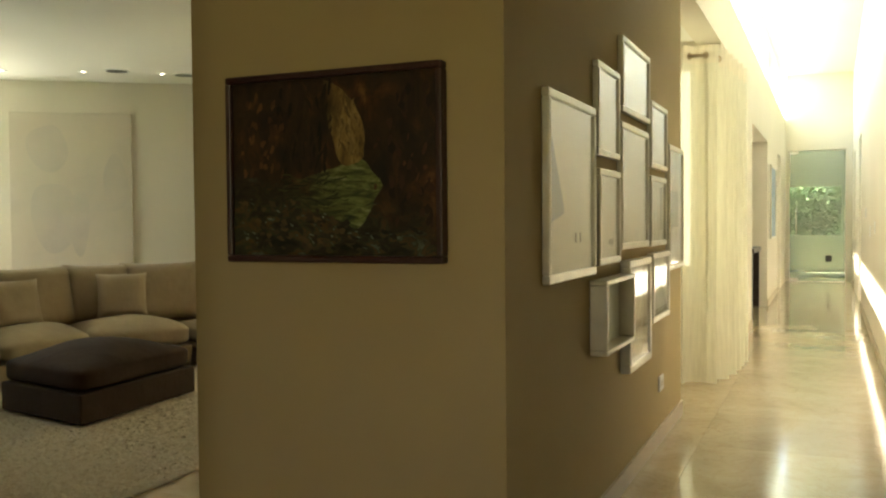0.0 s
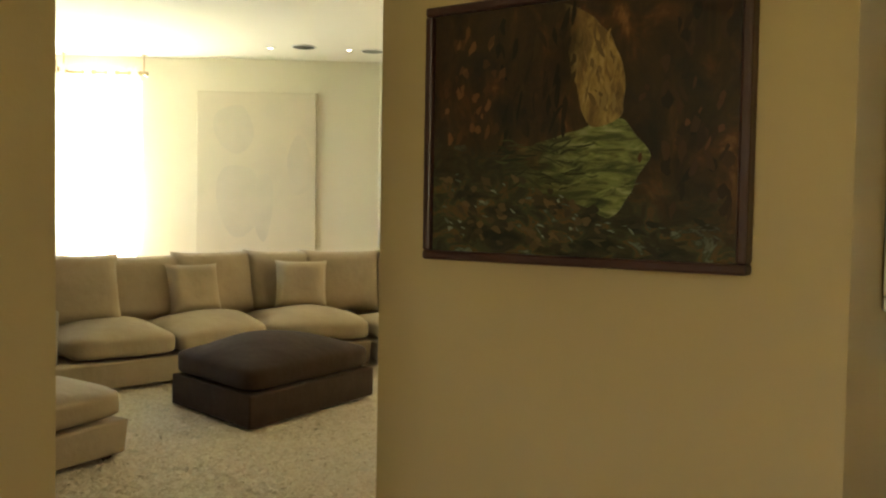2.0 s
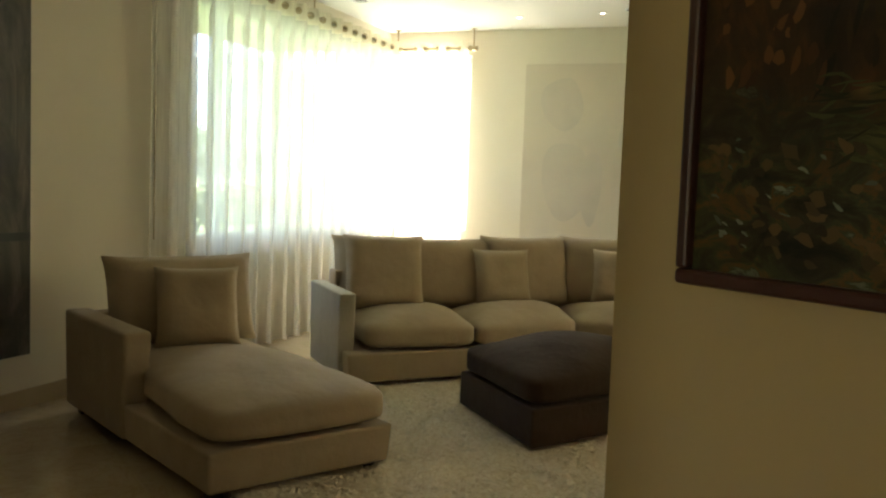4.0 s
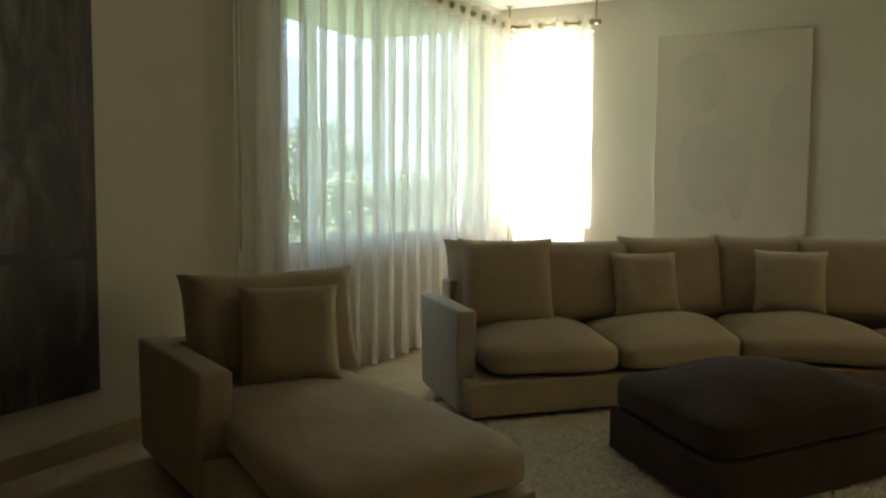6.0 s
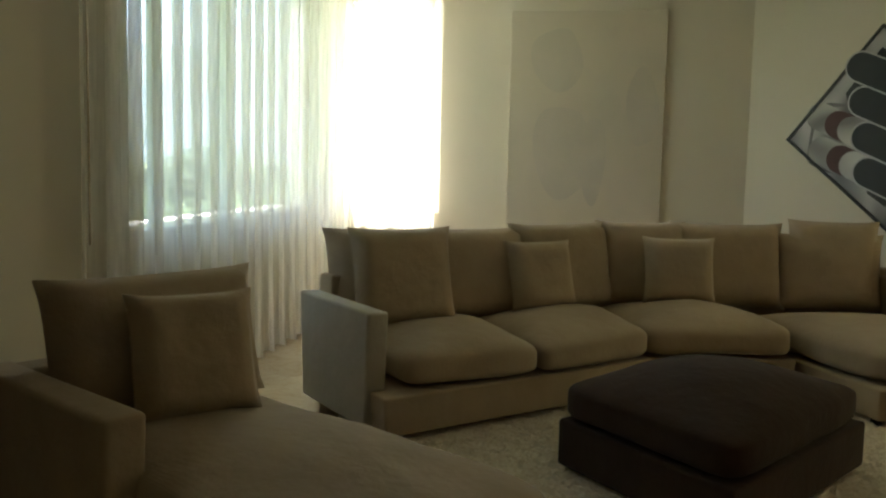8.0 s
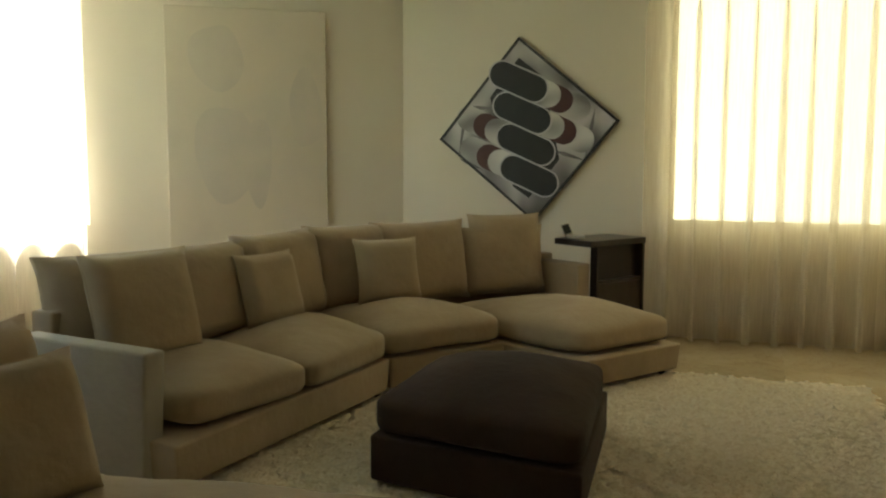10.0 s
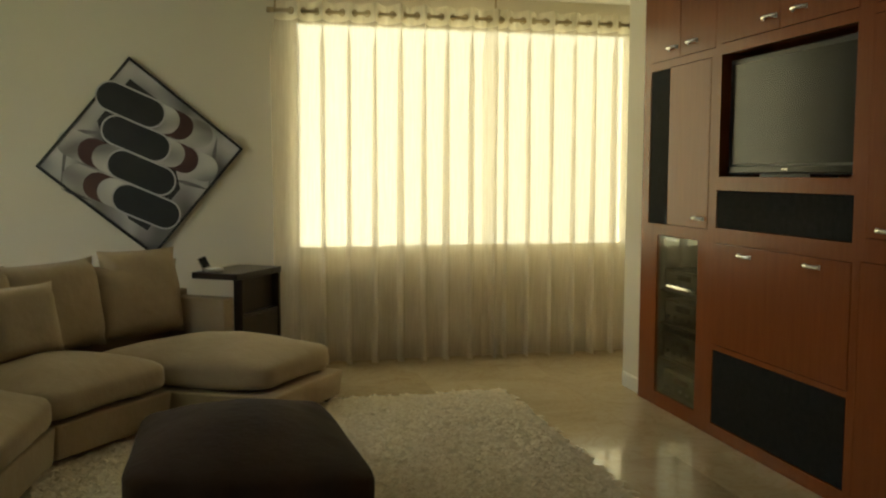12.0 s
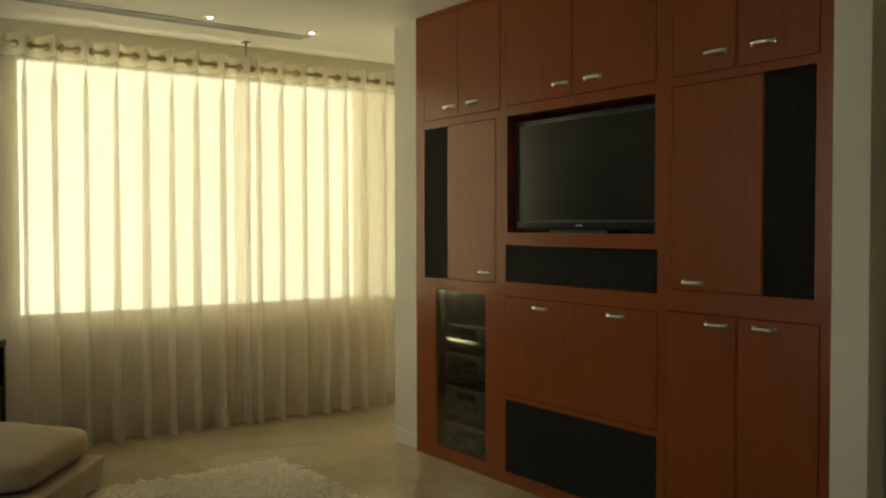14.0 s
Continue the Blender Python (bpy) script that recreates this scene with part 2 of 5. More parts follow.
def tube(points, radius, sides=10, bm=None):
    """A round bar along points."""
    bm = bm or bmesh.new()
    rings = []
    pts = [Vector(p) for p in points]
    for i, p in enumerate(pts):
        d = (pts[min(i + 1, len(pts) - 1)] - pts[max(i - 1, 0)]).normalized()
        side = d.cross(Vector((0, 0, 1)) if abs(d.z) < 0.9 else Vector((1, 0, 0))).normalized()
        up = side.cross(d)
        rings.append([bm.verts.new(p + radius * (math.cos(a) * side + math.sin(a) * up)) for a in (2 * math.pi * k / sides for k in range(sides))])
    for a, b in zip(rings, rings[1:]):
        for k in range(sides):
            bm.faces.new((a[k], a[(k + 1) % sides], b[(k + 1) % sides], b[k]))
    bm.faces.new(rings[0][::-1])
    bm.faces.new(rings[-1])
    return bm


def turned(profile, sides=24, bm=None):
    """A body of revolution round z from (radius, height) pairs."""
    bm = bm or bmesh.new()
    rings = [[bm.verts.new((r * math.cos(2 * math.pi * k / sides), r * math.sin(2 * math.pi * k / sides), z)) for k in range(sides)] for r, z in profile]
    for a, b in zip(rings, rings[1:]):
        for k in range(sides):
            bm.faces.new((a[k], a[(k + 1) % sides], b[(k + 1) % sides], b[k]))
    bm.faces.new(rings[0][::-1])
    bm.faces.new(rings[-1])
    return bm


def torus(major, minor, a=16, b=8, bm=None):
    """A ring round the y axis."""
    bm = bm or bmesh.new()
    rings = []
    for i in range(a):
        u = 2 * math.pi * i / a
        rings.append([bm.verts.new(((major + minor * math.cos(w)) * math.cos(u), minor * math.sin(w), (major + minor * math.cos(w)) * math.sin(u))) for w in (2 * math.pi * k / b for k in range(b))])
    for i in range(a):
        p, q = rings[i], rings[(i + 1) % a]
        for k in range(b):
            bm.faces.new((p[k], p[(k + 1) % b], q[(k + 1) % b], q[k]))
    return bm


def wall(name, p0, p1, thick, z0, z1, openings=(), mat=None, label="cream plaster wall"):
    """An upright wall from p0 to p1 whose thickness lies to the right of that way. openings: along0, along1, low, high."""
    p0, p1 = Vector((*p0, 0)), Vector((*p1, 0))
    run = p1 - p0
    length = run.length
    along, out = run.normalized(), Vector((run.y, -run.x, 0)).normalized()
    us = sorted({0, length, *(v for o in openings for v in o[:2])})
    vs = sorted({z0, z1, *(v for o in openings for v in o[2:])})
    solid = {}
    for i in range(len(us) - 1):
        for j in range(len(vs) - 1):
            u, v = (us[i] + us[i + 1]) / 2, (vs[j] + vs[j + 1]) / 2
            solid[i, j] = not any(a < u < b and c < v < d for a, b, c, d in openings)
    bm = bmesh.new()
    made = {}

    def vert(u, v, w):
        key = (u, v, w)
        if key not in made:
            made[key] = bm.verts.new(p0 + along * u + out * w + Vector((0, 0, v)))
        return made[key]

    for (i, j), filled in solid.items():
        if not filled:
            continue
        a, b, c, d = us[i], us[i + 1], vs[j], vs[j + 1]
        quads = [[(a, c, 0), (a, d, 0), (b, d, 0), (b, c, 0)], [(a, c, thick), (b, c, thick), (b, d, thick), (a, d, thick)]]
        if not solid.get((i - 1, j)):
            quads.append([(a, c, 0), (a, c, thick), (a, d, thick), (a, d, 0)])
        if not solid.get((i + 1, j)):
            quads.append([(b, c, 0), (b, d, 0), (b, d, thick), (b, c, thick)])
        if not solid.get((i, j - 1)):
            quads.append([(a, c, 0), (b, c, 0), (b, c, thick), (a, c, thick)])
        if not solid.get((i, j + 1)):
            quads.append([(a, d, 0), (a, d, thick), (b, d, thick), (b, d, 0)])
        for q in quads:
            bm.faces.new([vert(*k) for k in q])
    bmesh.ops.recalc_face_normals(bm, faces=bm.faces[:])
    return tagged(part(name, bm, mat or PLASTER), label, "wall", kind="structure")


def skirting(name, p0, p1, mat=None):
    """A low board along a wall, to the left of the way from p0 to p1."""
    run = Vector((*p1, 0)) - Vector((*p0, 0))
    ob = part(name, box(0, run.length, 0.0, 0.014, 0.0, 0.095, 0.004), mat or SKIRT)
    ob.matrix_world = Matrix.Translation((*p0, 0)) @ pose(0, 0, 0, 0, 0, math.degrees(math.atan2(run.y, run.x)))
    return tagged(ob, "polished tan stone skirting along the wall", "skirting board", kind="structure")


def cushion(quad, z0, z1, crown=0.0, power=5.0, cuts=9, wobble=0.006, seed=0):
    """A stuffed block over four floor corners, rounded, its top swelling by crown."""
    bm = bmesh.new()
    bmesh.ops.create_cube(bm, size=2)
    bmesh.ops.subdivide_edges(bm, edges=bm.edges[:], cuts=cuts, use_grid_fill=True)
    c = [Vector((*q, 0)) for q in quad]
    for v in bm.verts:
        a, b, d = v.co
        top = max(abs(a), abs(b), abs(d))
        k = top / ((abs(a) ** 11 + abs(b) ** 11) ** (power / 11) + abs(d) ** power) ** (1 / power)
        a, b, d = a * k, b * k, d * k
        u, w = (a + 1) / 2, (b + 1) / 2
        flat = c[0] * (1 - u) * (1 - w) + c[1] * u * (1 - w) + c[2] * u * w + c[3] * (1 - u) * w
        high = (z0 + z1) / 2 + d * (z1 - z0) / 2 + (crown * (1 - a * a) * (1 - b * b) if d > 0 else 0) * max(d, 0)
        n = noise.noise(Vector((flat.x * 3 + seed, flat.y * 3, high * 3))) * wobble * 2 + noise.noise(Vector((flat.x * 9 + seed, flat.y * 9, high * 9))) * wobble * 0.6
        v.co = Vector((flat.x, flat.y, high)) + Vector((a, b, d)) * n
    return bm


def prism(quad, z0, z1, bevel=0.012, batter=0.0):
    """An upholstered block over four floor corners with softly rounded edges."""
    bm = bmesh.new()
    c = sum((Vector(q) for q in quad), Vector((0, 0))) / 4
    low = [bm.verts.new((*(Vector(q) + (c - Vector(q)).normalized() * batter), z0)) for q in quad]
    high = [bm.verts.new((*q, z1)) for q in quad]
    bm.faces.new(low[::-1])
    bm.faces.new(high)
    for i in range(4):
        j = (i + 1) % 4
        bm.faces.new((low[i], low[j], high[j], high[i]))
    bmesh.ops.recalc_face_normals(bm, faces=bm.faces[:])
    bmesh.ops.bevel(bm, geom=bm.edges[:], offset=bevel, segments=3, profile=0.6, affect="EDGES")
    return bm


def pillow(wide, high, thick, ears=0.03, cuts=11, seed=0, pinch=0.42):
    """A stuffed scatter pillow standing in the xz plane on its lower edge, with pointed corners and thin edges."""
    bm = bmesh.new()
    bmesh.ops.create_cube(bm, size=2)
    bmesh.ops.subdivide_edges(bm, edges=bm.edges[:], cuts=cuts, use_grid_fill=True)
    for v in bm.verts:
        a, d, b = v.co
        full = ((1 - a ** 6) * (1 - b ** 6)) ** pinch
        ear = (abs(a) * abs(b)) ** 6
        inward = 1 - 0.022 * ((1 - b * b) * abs(a) ** 3 + (1 - a * a) * abs(b) ** 3)
        n = noise.noise(Vector((a * 1.7 + seed * 3.1, b * 1.7, d + seed)))
        n2 = noise.noise(Vector((a * 5 + seed, b * 5 + seed * 2, d)))
        v.co = Vector((a * inward * (wide / 2 + ears * ear), d * (thick / 2) * (0.10 + 0.90 * full) + 0.012 * n * full + 0.004 * n2 * full, high / 2 + b * inward * (high / 2 + ears * ear * 0.7)))
        v.co.z -= 0.02 * high * (1 + b) * full * 0.3
    return bm


def pillow_seam(wide, high, ears, radius=0.0045):
    """The corded seam that runs round a pillow's outline."""
    points = []
    for side in range(4):
        for k in range(12):
            u = -1 + 2 * k / 12
            a, b = ((u, -1), (1, u), (-u, 1), (-1, -u))[side]
            ear = (abs(a) * abs(b)) ** 6
            inward = 1 - 0.022 * ((1 - b * b) * abs(a) ** 3 + (1 - a * a) * abs(b) ** 3)
            points.append((a * inward * (wide / 2 + ears * ear), 0, high / 2 + b * inward * (high / 2 + ears * ear * 0.7)))
    return tube(points + points[:1], radius, 6)


# ---- the setting ----
def W(n, m):
    """A floor point in the turned part of the room: n from the garden wall inwards, m along it."""
    return (0.796 * n - 0.606 * m, 0.606 * n + 0.796 * m)


TURN = math.degrees(math.atan2(0.606, 0.796))
CEIL = 2.735


def slab(name, outline, z0, z1, mat, label, category):
    bm = bmesh.new()
    low = [bm.verts.new((*p, z0)) for p in outline]
    high = [bm.verts.new((*p, z1)) for p in outline]
    bm.faces.new(low[::-1])
    bm.faces.new(high)
    for i in range(len(low)):
        j = (i + 1) % len(low)
        bm.faces.new((low[i], low[j], high[j], high[i]))
    bmesh.ops.recalc_face_normals(bm, faces=bm.faces[:])
    return tagged(part(name, bm, mat), label, category, kind="structure")


ROOM = [W(-4.2, 10.0), W(-4.2, 1.7), (-0.9, -0.8), (-0.9, 7.7), (-6.3, 7.9)]
# Past the window wall the slab runs on as an unseen sun-blocking eave.
slab("ceiling", [W(-4.5, 10.3), W(-4.5, 1.6), (-0.95, -0.9), (-0.95, 8.4), (-6.3, 8.4)], CEIL, 2.9, CEILING, "flat white painted ceiling of the living room, extended outside to block sun", "ceiling")
slab("ceiling_hall", [(-1.9, -2.9), (0.7, -2.9), (0.7, 5.5), (-0.94, 5.5), (-0.94, 2.2), (-1.9, 1.2)], 3.0, 3.15, CEILING, "flat white painted ceiling of the hall", "ceiling")
slab("ceiling_corridor", [(-1.05, 5.36), (0.75, 5.36), (0.75, 19.3), (-1.05, 19.3)], 4.1, 4.25, CEILING, "high white painted ceiling of the corridor", "ceiling")
FLOOR = slab("floor", [W(-3.75, 9.85), W(-3.75, 1.9), (-1.7, -0.65), (-1.7, -2.8), (0.6, -2.8), (0.6, 23), (-2.2, 23), (-2.2, 7.65), (-6.2, 7.65)], -0.14, -0.006, GROUT, "polished beige marble floor in large tiles", "floor")

wall("wall_garden", W(-3.6, 9.72), W(-3.6, 1.9), 0.22, -0.1, 2.9, [(0.20, 3.20, 0.79, 2.5)])
wall("wall_art", (-6.195, 7.5), W(-3.82, 9.72), 0.22, -0.1, 2.9, [(2.36, 3.16, 0.82, 2.5)])
wall("wall_window", (-0.78, 7.5), (-6.36, 7.5), 0.20, -0.1, 2.9, [(0.2, 3.36, 0.80, 2.56)])
wall("wall_room_back", (-1.85, -0.5), W(-3.75, 2.0), 0.2, -0.1, 2.9)
wall("wall_hall_west", (-1.595, 1.15), (-1.595, -2.6), 0.25, -0.1, 3.0, mat=TAN, label="tan painted plaster wall of the hall")
wall("wall_hall_back", (0.45, -2.6), (-1.85, -2.6), 0.2, -0.1, 3.0, [(0.52, 1.38, 0.88, 2.20)])
wall("wall_hall_east", (0.45, -2.8), (0.45, 5.5), 0.2, -0.1, 4.1)
wall("wall_corridor_east", (0.45, 5.5), (0.45, 19.1), 0.2, -0.1, 4.1, [(8.1, 9.2, -0.1, 2.45), (11.3, 12.3, -0.1, 2.45)])
wall("wall_picture", (-0.82, 2.275), (-1.95, 2.275), 0.15, -0.1, 3.0, mat=TAN, label="tan painted plaster wall of the hall")
wall("wall_gallery", (-0.97, 2.425), (-0.97, 5.62), 0.15, -0.1, 3.0, mat=TAN, label="tan painted plaster wall of the hall")
wall("wall_block_side", (-1.95, 2.425), (-1.95, 3.06), 0.2, -0.1, 2.9)
wall("wall_pilaster_1", (-2.072, 3.06), (-2.072, 3.205), 0.3, -0.1, 2.9)
wall("wall_pilaster_2", (-2.02, 6.03), (-2.02, 6.34), 0.3, -0.1, 2.9)
wall("wall_cabinet_back", (-1.45, 2.425), (-1.45, 6.34), 0.1, -0.1, 2.9)
wall("wall_block_end", (-1.72, 6.34), (-1.2, 6.34), 0.12, -0.1, 2.9)
wall("wall_block_return", (-1.2, 6.34), (-1.2, 5.62), -0.1, -0.1, 2.9)
wall("wall_gallery_return", (-0.97, 5.62), (-1.3, 5.62), -0.12, -0.1, 2.9)
wall("wall_alcove_header", (-0.97, 5.62), (-0.97, 7.975), 0.20, 2.70, 3.2)
wall("wall_corridor_west", (-0.77, 19.0), (-0.77, 7.98), 0.2, -0.1, 3.2, [(5.7, 8.4, -0.1, 2.35), (2.0, 3.1, -0.1, 2.35)])
wall("wall_hall_drop", (0.45, 5.5), (-0.97, 5.5), 0.14, 2.98, 4.1)
wall("wall_corridor_end", (0.45, 18.9), (-0.77, 18.9), 0.15, -0.1, 4.1, [(0.12, 1.15, -0.1, 2.60)])
wall("wall_niche_back", (-1.6, 10.3), (-1.6, 13.6), -0.15, -0.1, 2.6)
wall("wall_niche_side_1", (-0.97, 10.6), (-1.6, 10.6), -0.15, -0.1, 2.6)
wall("wall_niche_side_2", (-0.97, 13.3), (-1.6, 13.3), 0.15, -0.1, 2.6)
slab("ceiling_niche", [(-1.7, 10.4), (-0.97, 10.4), (-0.97, 13.5), (-1.7, 13.5)], 2.36, 2.5, CEILING, "white painted soffit over the niche", "ceiling")

wall("wall_vestibule_east", (0.9, 19.05), (0.9, 22.6), 0.15, -0.1, 3.2)
wall("wall_vestibule_west", (-1.6, 22.6), (-1.6, 19.05), 0.15, -0.1, 3.2)
wall("wall_vestibule_end", (0.9, 22.6), (-1.6, 22.6), 0.15, -0.1, 3.2, [(0.62, 2.1, 0.85, 2.0)])
slab("ceiling_vestibule", [(-1.75, 19.05), (1.05, 19.05), (1.05, 22.75), (-1.75, 22.75)], 3.2, 3.35, CEILING, "white painted ceiling beyond the glass door", "ceiling")

for n, (a, b) in enumerate([(W(-3.6, 9.6), W(-3.6, 2.1)), (W(-3.6, 9.72), (-6.195, 7.5)), ((-6.195, 7.5), (-0.9, 7.5)), ((-0.82, 5.62), (-0.82, 2.275)), ((-0.82, 2.275), (-1.95, 2.275)), ((-1.595, 1.15), (-1.595, -2.5)), ((0.45, -2.5), (0.45, 13.58)), ((0.45, 17.82), (0.45, 18.9)), ((-0.77, 10.58), (-0.77, 8.0)), ((-0.77, 15.88), (-0.77, 13.32)), ((-1.95, 2.3), (-1.95, 3.05)), ((-2.02, 6.05), (-2.02, 6.32))]):
    skirting(f"baseboard_{n + 1}", b, a) if n in (1, 2) else skirting(f"baseboard_{n + 1}", a, b, TRIM if n > 9 else None)


def window(name, p0, p1, z0, z1, mullions, label, glass=PANE):
    """A framed window between two floor points, with a sill and one pane a bay."""
    run = Vector((*p1, 0)) - Vector((*p0, 0))
    length = run.length
    top = thing(name, Matrix.Translation((*p0, 0)) @ pose(0, 0, 0, 0, 0, math.degrees(math.atan2(run.y, run.x))), label, "window", kind="structure")
    f = 0.055
    bm = box(0.002, f, -0.03, 0.03, z0 + 0.002, z1 - 0.002, 0.006)
    box(length - f, length - 0.002, -0.03, 0.03, z0 + 0.002, z1 - 0.002, 0.006, bm)
    box(f, length - f, -0.03, 0.03, z1 - f, z1 - 0.002, 0.006, bm)
    box(f, length - f, -0.03, 0.03, z0 + 0.002, z0 + f, 0.006, bm)
    part("window_frame", bm, FRAME_WHITE, top)
    marks = [f, *mullions, length - f]
    for s, wide in [(m, 0.07) for m in mullions]:
        part("mullion", box(s - wide / 2, s + wide / 2, -0.028, 0.028, z0 + f, z1 - f, 0.006), FRAME_WHITE, top)
    for a, b in zip(marks, marks[1:]):
        p = part("pane", box(a + 0.02, b - 0.02, -0.004, 0.004, z0 + f - 0.01, z1 - f + 0.01), glass, top)
        p.visible_shadow = False
    return top


def sill(name, p0, p1, z, deep):
    run = Vector((*p1, 0)) - Vector((*p0, 0))
    ob = part(name, box(0.003, run.length - 0.003, -deep, 0.02, z, z + 0.025, 0.006), MARBLE)
    ob.matrix_world = Matrix.Translation((*p0, 0)) @ pose(0, 0, 0, 0, 0, math.degrees(math.atan2(run.y, run.x)))
    return tagged(ob, "polished beige marble window sill", "window sill", kind="structure")


window("window_1", W(-3.72, 9.52), W(-3.72, 6.52), 0.79, 2.5, [1.7, 2.54], "white framed window onto a garden, behind sheer curtains")
window("window_2", W(-2.752, 9.84), W(-3.552, 9.84), 0.82, 2.5, [], "narrow white framed window in bright sun")
window("window_3", (-0.98, 7.61), (-4.14, 7.61), 0.80, 2.56, [], "wide white framed window onto a sunlit patio")
window("window_4", (-0.87, 5.64), (-0.87, 18.85), 3.2, 4.1, [2.2, 4.4, 6.6, 8.8, 11.0], "long high strip window above the corridor wall")
window("window_5", (-0.87, 7.72), (-0.87, 7.97), 0.0, 2.72, [], "narrow glazing beside the corridor wall")


# Unseen opening added only to hold the hall's warm fill lamp.
window("window_for_fill", (-0.07, -2.70), (-0.93, -2.70), 0.88, 2.20, [], "added white framed window, out of view, holding the hall's fill lamp")

# ---- outdoors ----
tagged(part("ground", box(-600, 600, -600, 600, -0.6, -0.16), GRASS), "green lawn running out to the hills", "ground", kind="structure")
# Emission stands in for the patio's sunlight; the sheet itself is no lamp.
PATIO_GLOW = bpy.data.materials.new("patio_glow")
PATIO_GLOW.use_nodes = True
PATIO_GLOW.node_tree.nodes["Principled BSDF"].inputs["Base Color"].default_value = (0.6, 0.58, 0.42, 1)
PATIO_GLOW.node_tree.nodes["Principled BSDF"].inputs["Emission Color"].default_value = (1.0, 0.985, 0.76, 1)
PATIO_GLOW.node_tree.nodes["Principled BSDF"].inputs["Emission Strength"].default_value = 0.10
tagged(part("backdrop_patio", box(-5.2, -0.99, 8.75, 8.80, -0.04, 3.5), PATIO_GLOW), "plain glowing pale yellow sheet standing in for the sunlit patio outside", "backdrop", kind="structure")
# Out-of-view slab added to stop direct sun reaching the patio curtain.
tagged(part("roof_overhang", box(-6.0, -0.98, 7.72, 8.70, 2.92, 3.08, 0.01), EXTERIOR), "unseen white rendered slab added to keep sun off the patio window", "roof", kind="structure")
slab("roof_garden_eave", [W(-3.84, 5.6), W(-5.0, 5.6), W(-5.0, 9.7), W(-3.84, 9.7)], 2.56, 2.70, EXTERIOR, "white rendered eave above the garden window", "roof")
slab("pavement_patio", [(-5.98, 7.7), (-1.0, 7.7), (-1.0, 11.98), (-5.98, 11.98)], -0.2, -0.05, EXTERIOR, "pale paved patio floor in the sun", "paving")

# ---- furniture: the sectional sofa ----
def sofa():
    top = thing("sectional_sofa", pose(-5.6, 5.2, 0), "beige linen curved sectional sofa with loose cushions, on a shaggy rug", "sofa")
    inv = top.matrix_world.inverted()

    def add(name, bm, mat, parent=top, label="", smooth=True):
        bm.transform(inv)
        return part(name, bm, mat, parent, label, smooth)

    # seats from the near arm round to the chaise
    front = [(-5.60, 3.73), (-5.42, 4.42), (-5.36, 5.20), (-4.90, 5.84)]
    rear = [(-6.40, 3.90), (-6.22, 4.69), (-6.12, 5.60), (-5.55, 6.31)]
    add("seat_base", prism([(-5.57, 3.59), (-5.37, 5.23), (-6.20, 5.62), (-6.44, 3.80)], 0.05, 0.225, 0.014, 0.02), LINEN)
    add("seat_base", prism([(-5.368, 5.235), (-4.89, 5.84), (-5.60, 6.32), (-6.155, 5.605)], 0.05, 0.225, 0.014, 0.02), LINEN)
    add("chaise_base", prism([(-4.36, 5.61), (-3.91, 6.27), (-4.62, 6.90), (-5.45, 6.20)], 0.05, 0.205, 0.014, 0.02), LINEN)
    for i in range(3):
        add("seat_cushion", cushion([front[i], front[i + 1], rear[i + 1], rear[i]], 0.228, 0.400, 0.07, 4.6, 13, 0.007, i * 7), LINEN)
    add("chaise_cushion", cushion([(-4.40, 5.66), (-3.965, 6.29), (-4.70, 6.88), (-5.44, 6.22)], 0.208, 0.380, 0.075, 4.8, 13, 0.007, 33), LINEN)
    # Near arm's lit outer side is put into its cloth as paler, greyer linen.
    add("arm", prism([(-6.45, 3.73), (-5.70, 3.595), (-5.678, 3.695), (-6.43, 3.83)], 0.05, 0.575, 0.016, 0.03), LINEN_LIT_ARM, label="linen arm, its lit outer side put into a paler colour")
    add("arm", prism([(-5.06, 6.96), (-4.62, 6.70), (-4.56, 6.81), (-4.99, 7.08)], 0.05, 0.60, 0.016), LINEN)
    shell = [(-6.43, 3.91), (-6.25, 4.70), (-6.15, 5.60), (-5.58, 6.34), (-4.86, 7.01)]
    outer = [(-6.56, 3.92), (-6.38, 4.74), (-6.27, 5.67), (-5.67, 6.43), (-4.95, 7.10)]
    for i in range(4):
        add("back_frame", prism([shell[i], shell[i + 1], outer[i + 1], outer[i]], 0.05, 0.64, 0.016), LINEN)
    for x, y in ((-5.66, 3.68), (-5.45, 5.20), (-4.40, 5.70), (-4.02, 6.25), (-6.34, 3.88), (-4.70, 6.84)):
        foot = box(x - 0.025, x + 0.025, y - 0.025, y + 0.025, 0.0, 0.06, 0.004)
        add("foot", foot, DARK_WOOD, smooth=False)
    return top, add


SOFA, sofa_add = sofa()


def standing(name, wide, high, thick, left, right, z, lean, mat, label, seed, parent=None, ears=0.03):
    """A pillow upright between two floor points (its face to the right of the way), leaning back."""
    a, b = Vector((*left, 0)), Vector((*right, 0))
    run = (b - a).normalized()
    m = Matrix.Translation((*((a + b) / 2).xy, z)) @ pose(0, 0, 0, 0, 0, math.degrees(math.atan2(run.y, run.x))) @ pose(0, 0, 0, -lean, 0, 0)
    bm = pillow(wide, high, thick, ears, seed=seed)
    if parent:
        bm.transform(parent.matrix_world.inverted() @ m)
        return part(name, bm, mat, parent, label, True)
    ob = part(name, bm, mat, None, "", True)
    ob.matrix_world = m
    part("piping", pillow_seam(wide, high, ears), mat, ob, "stitched edge piping", True)
    return tagged(ob, label, "cushion", "scatter cushions on the seating")


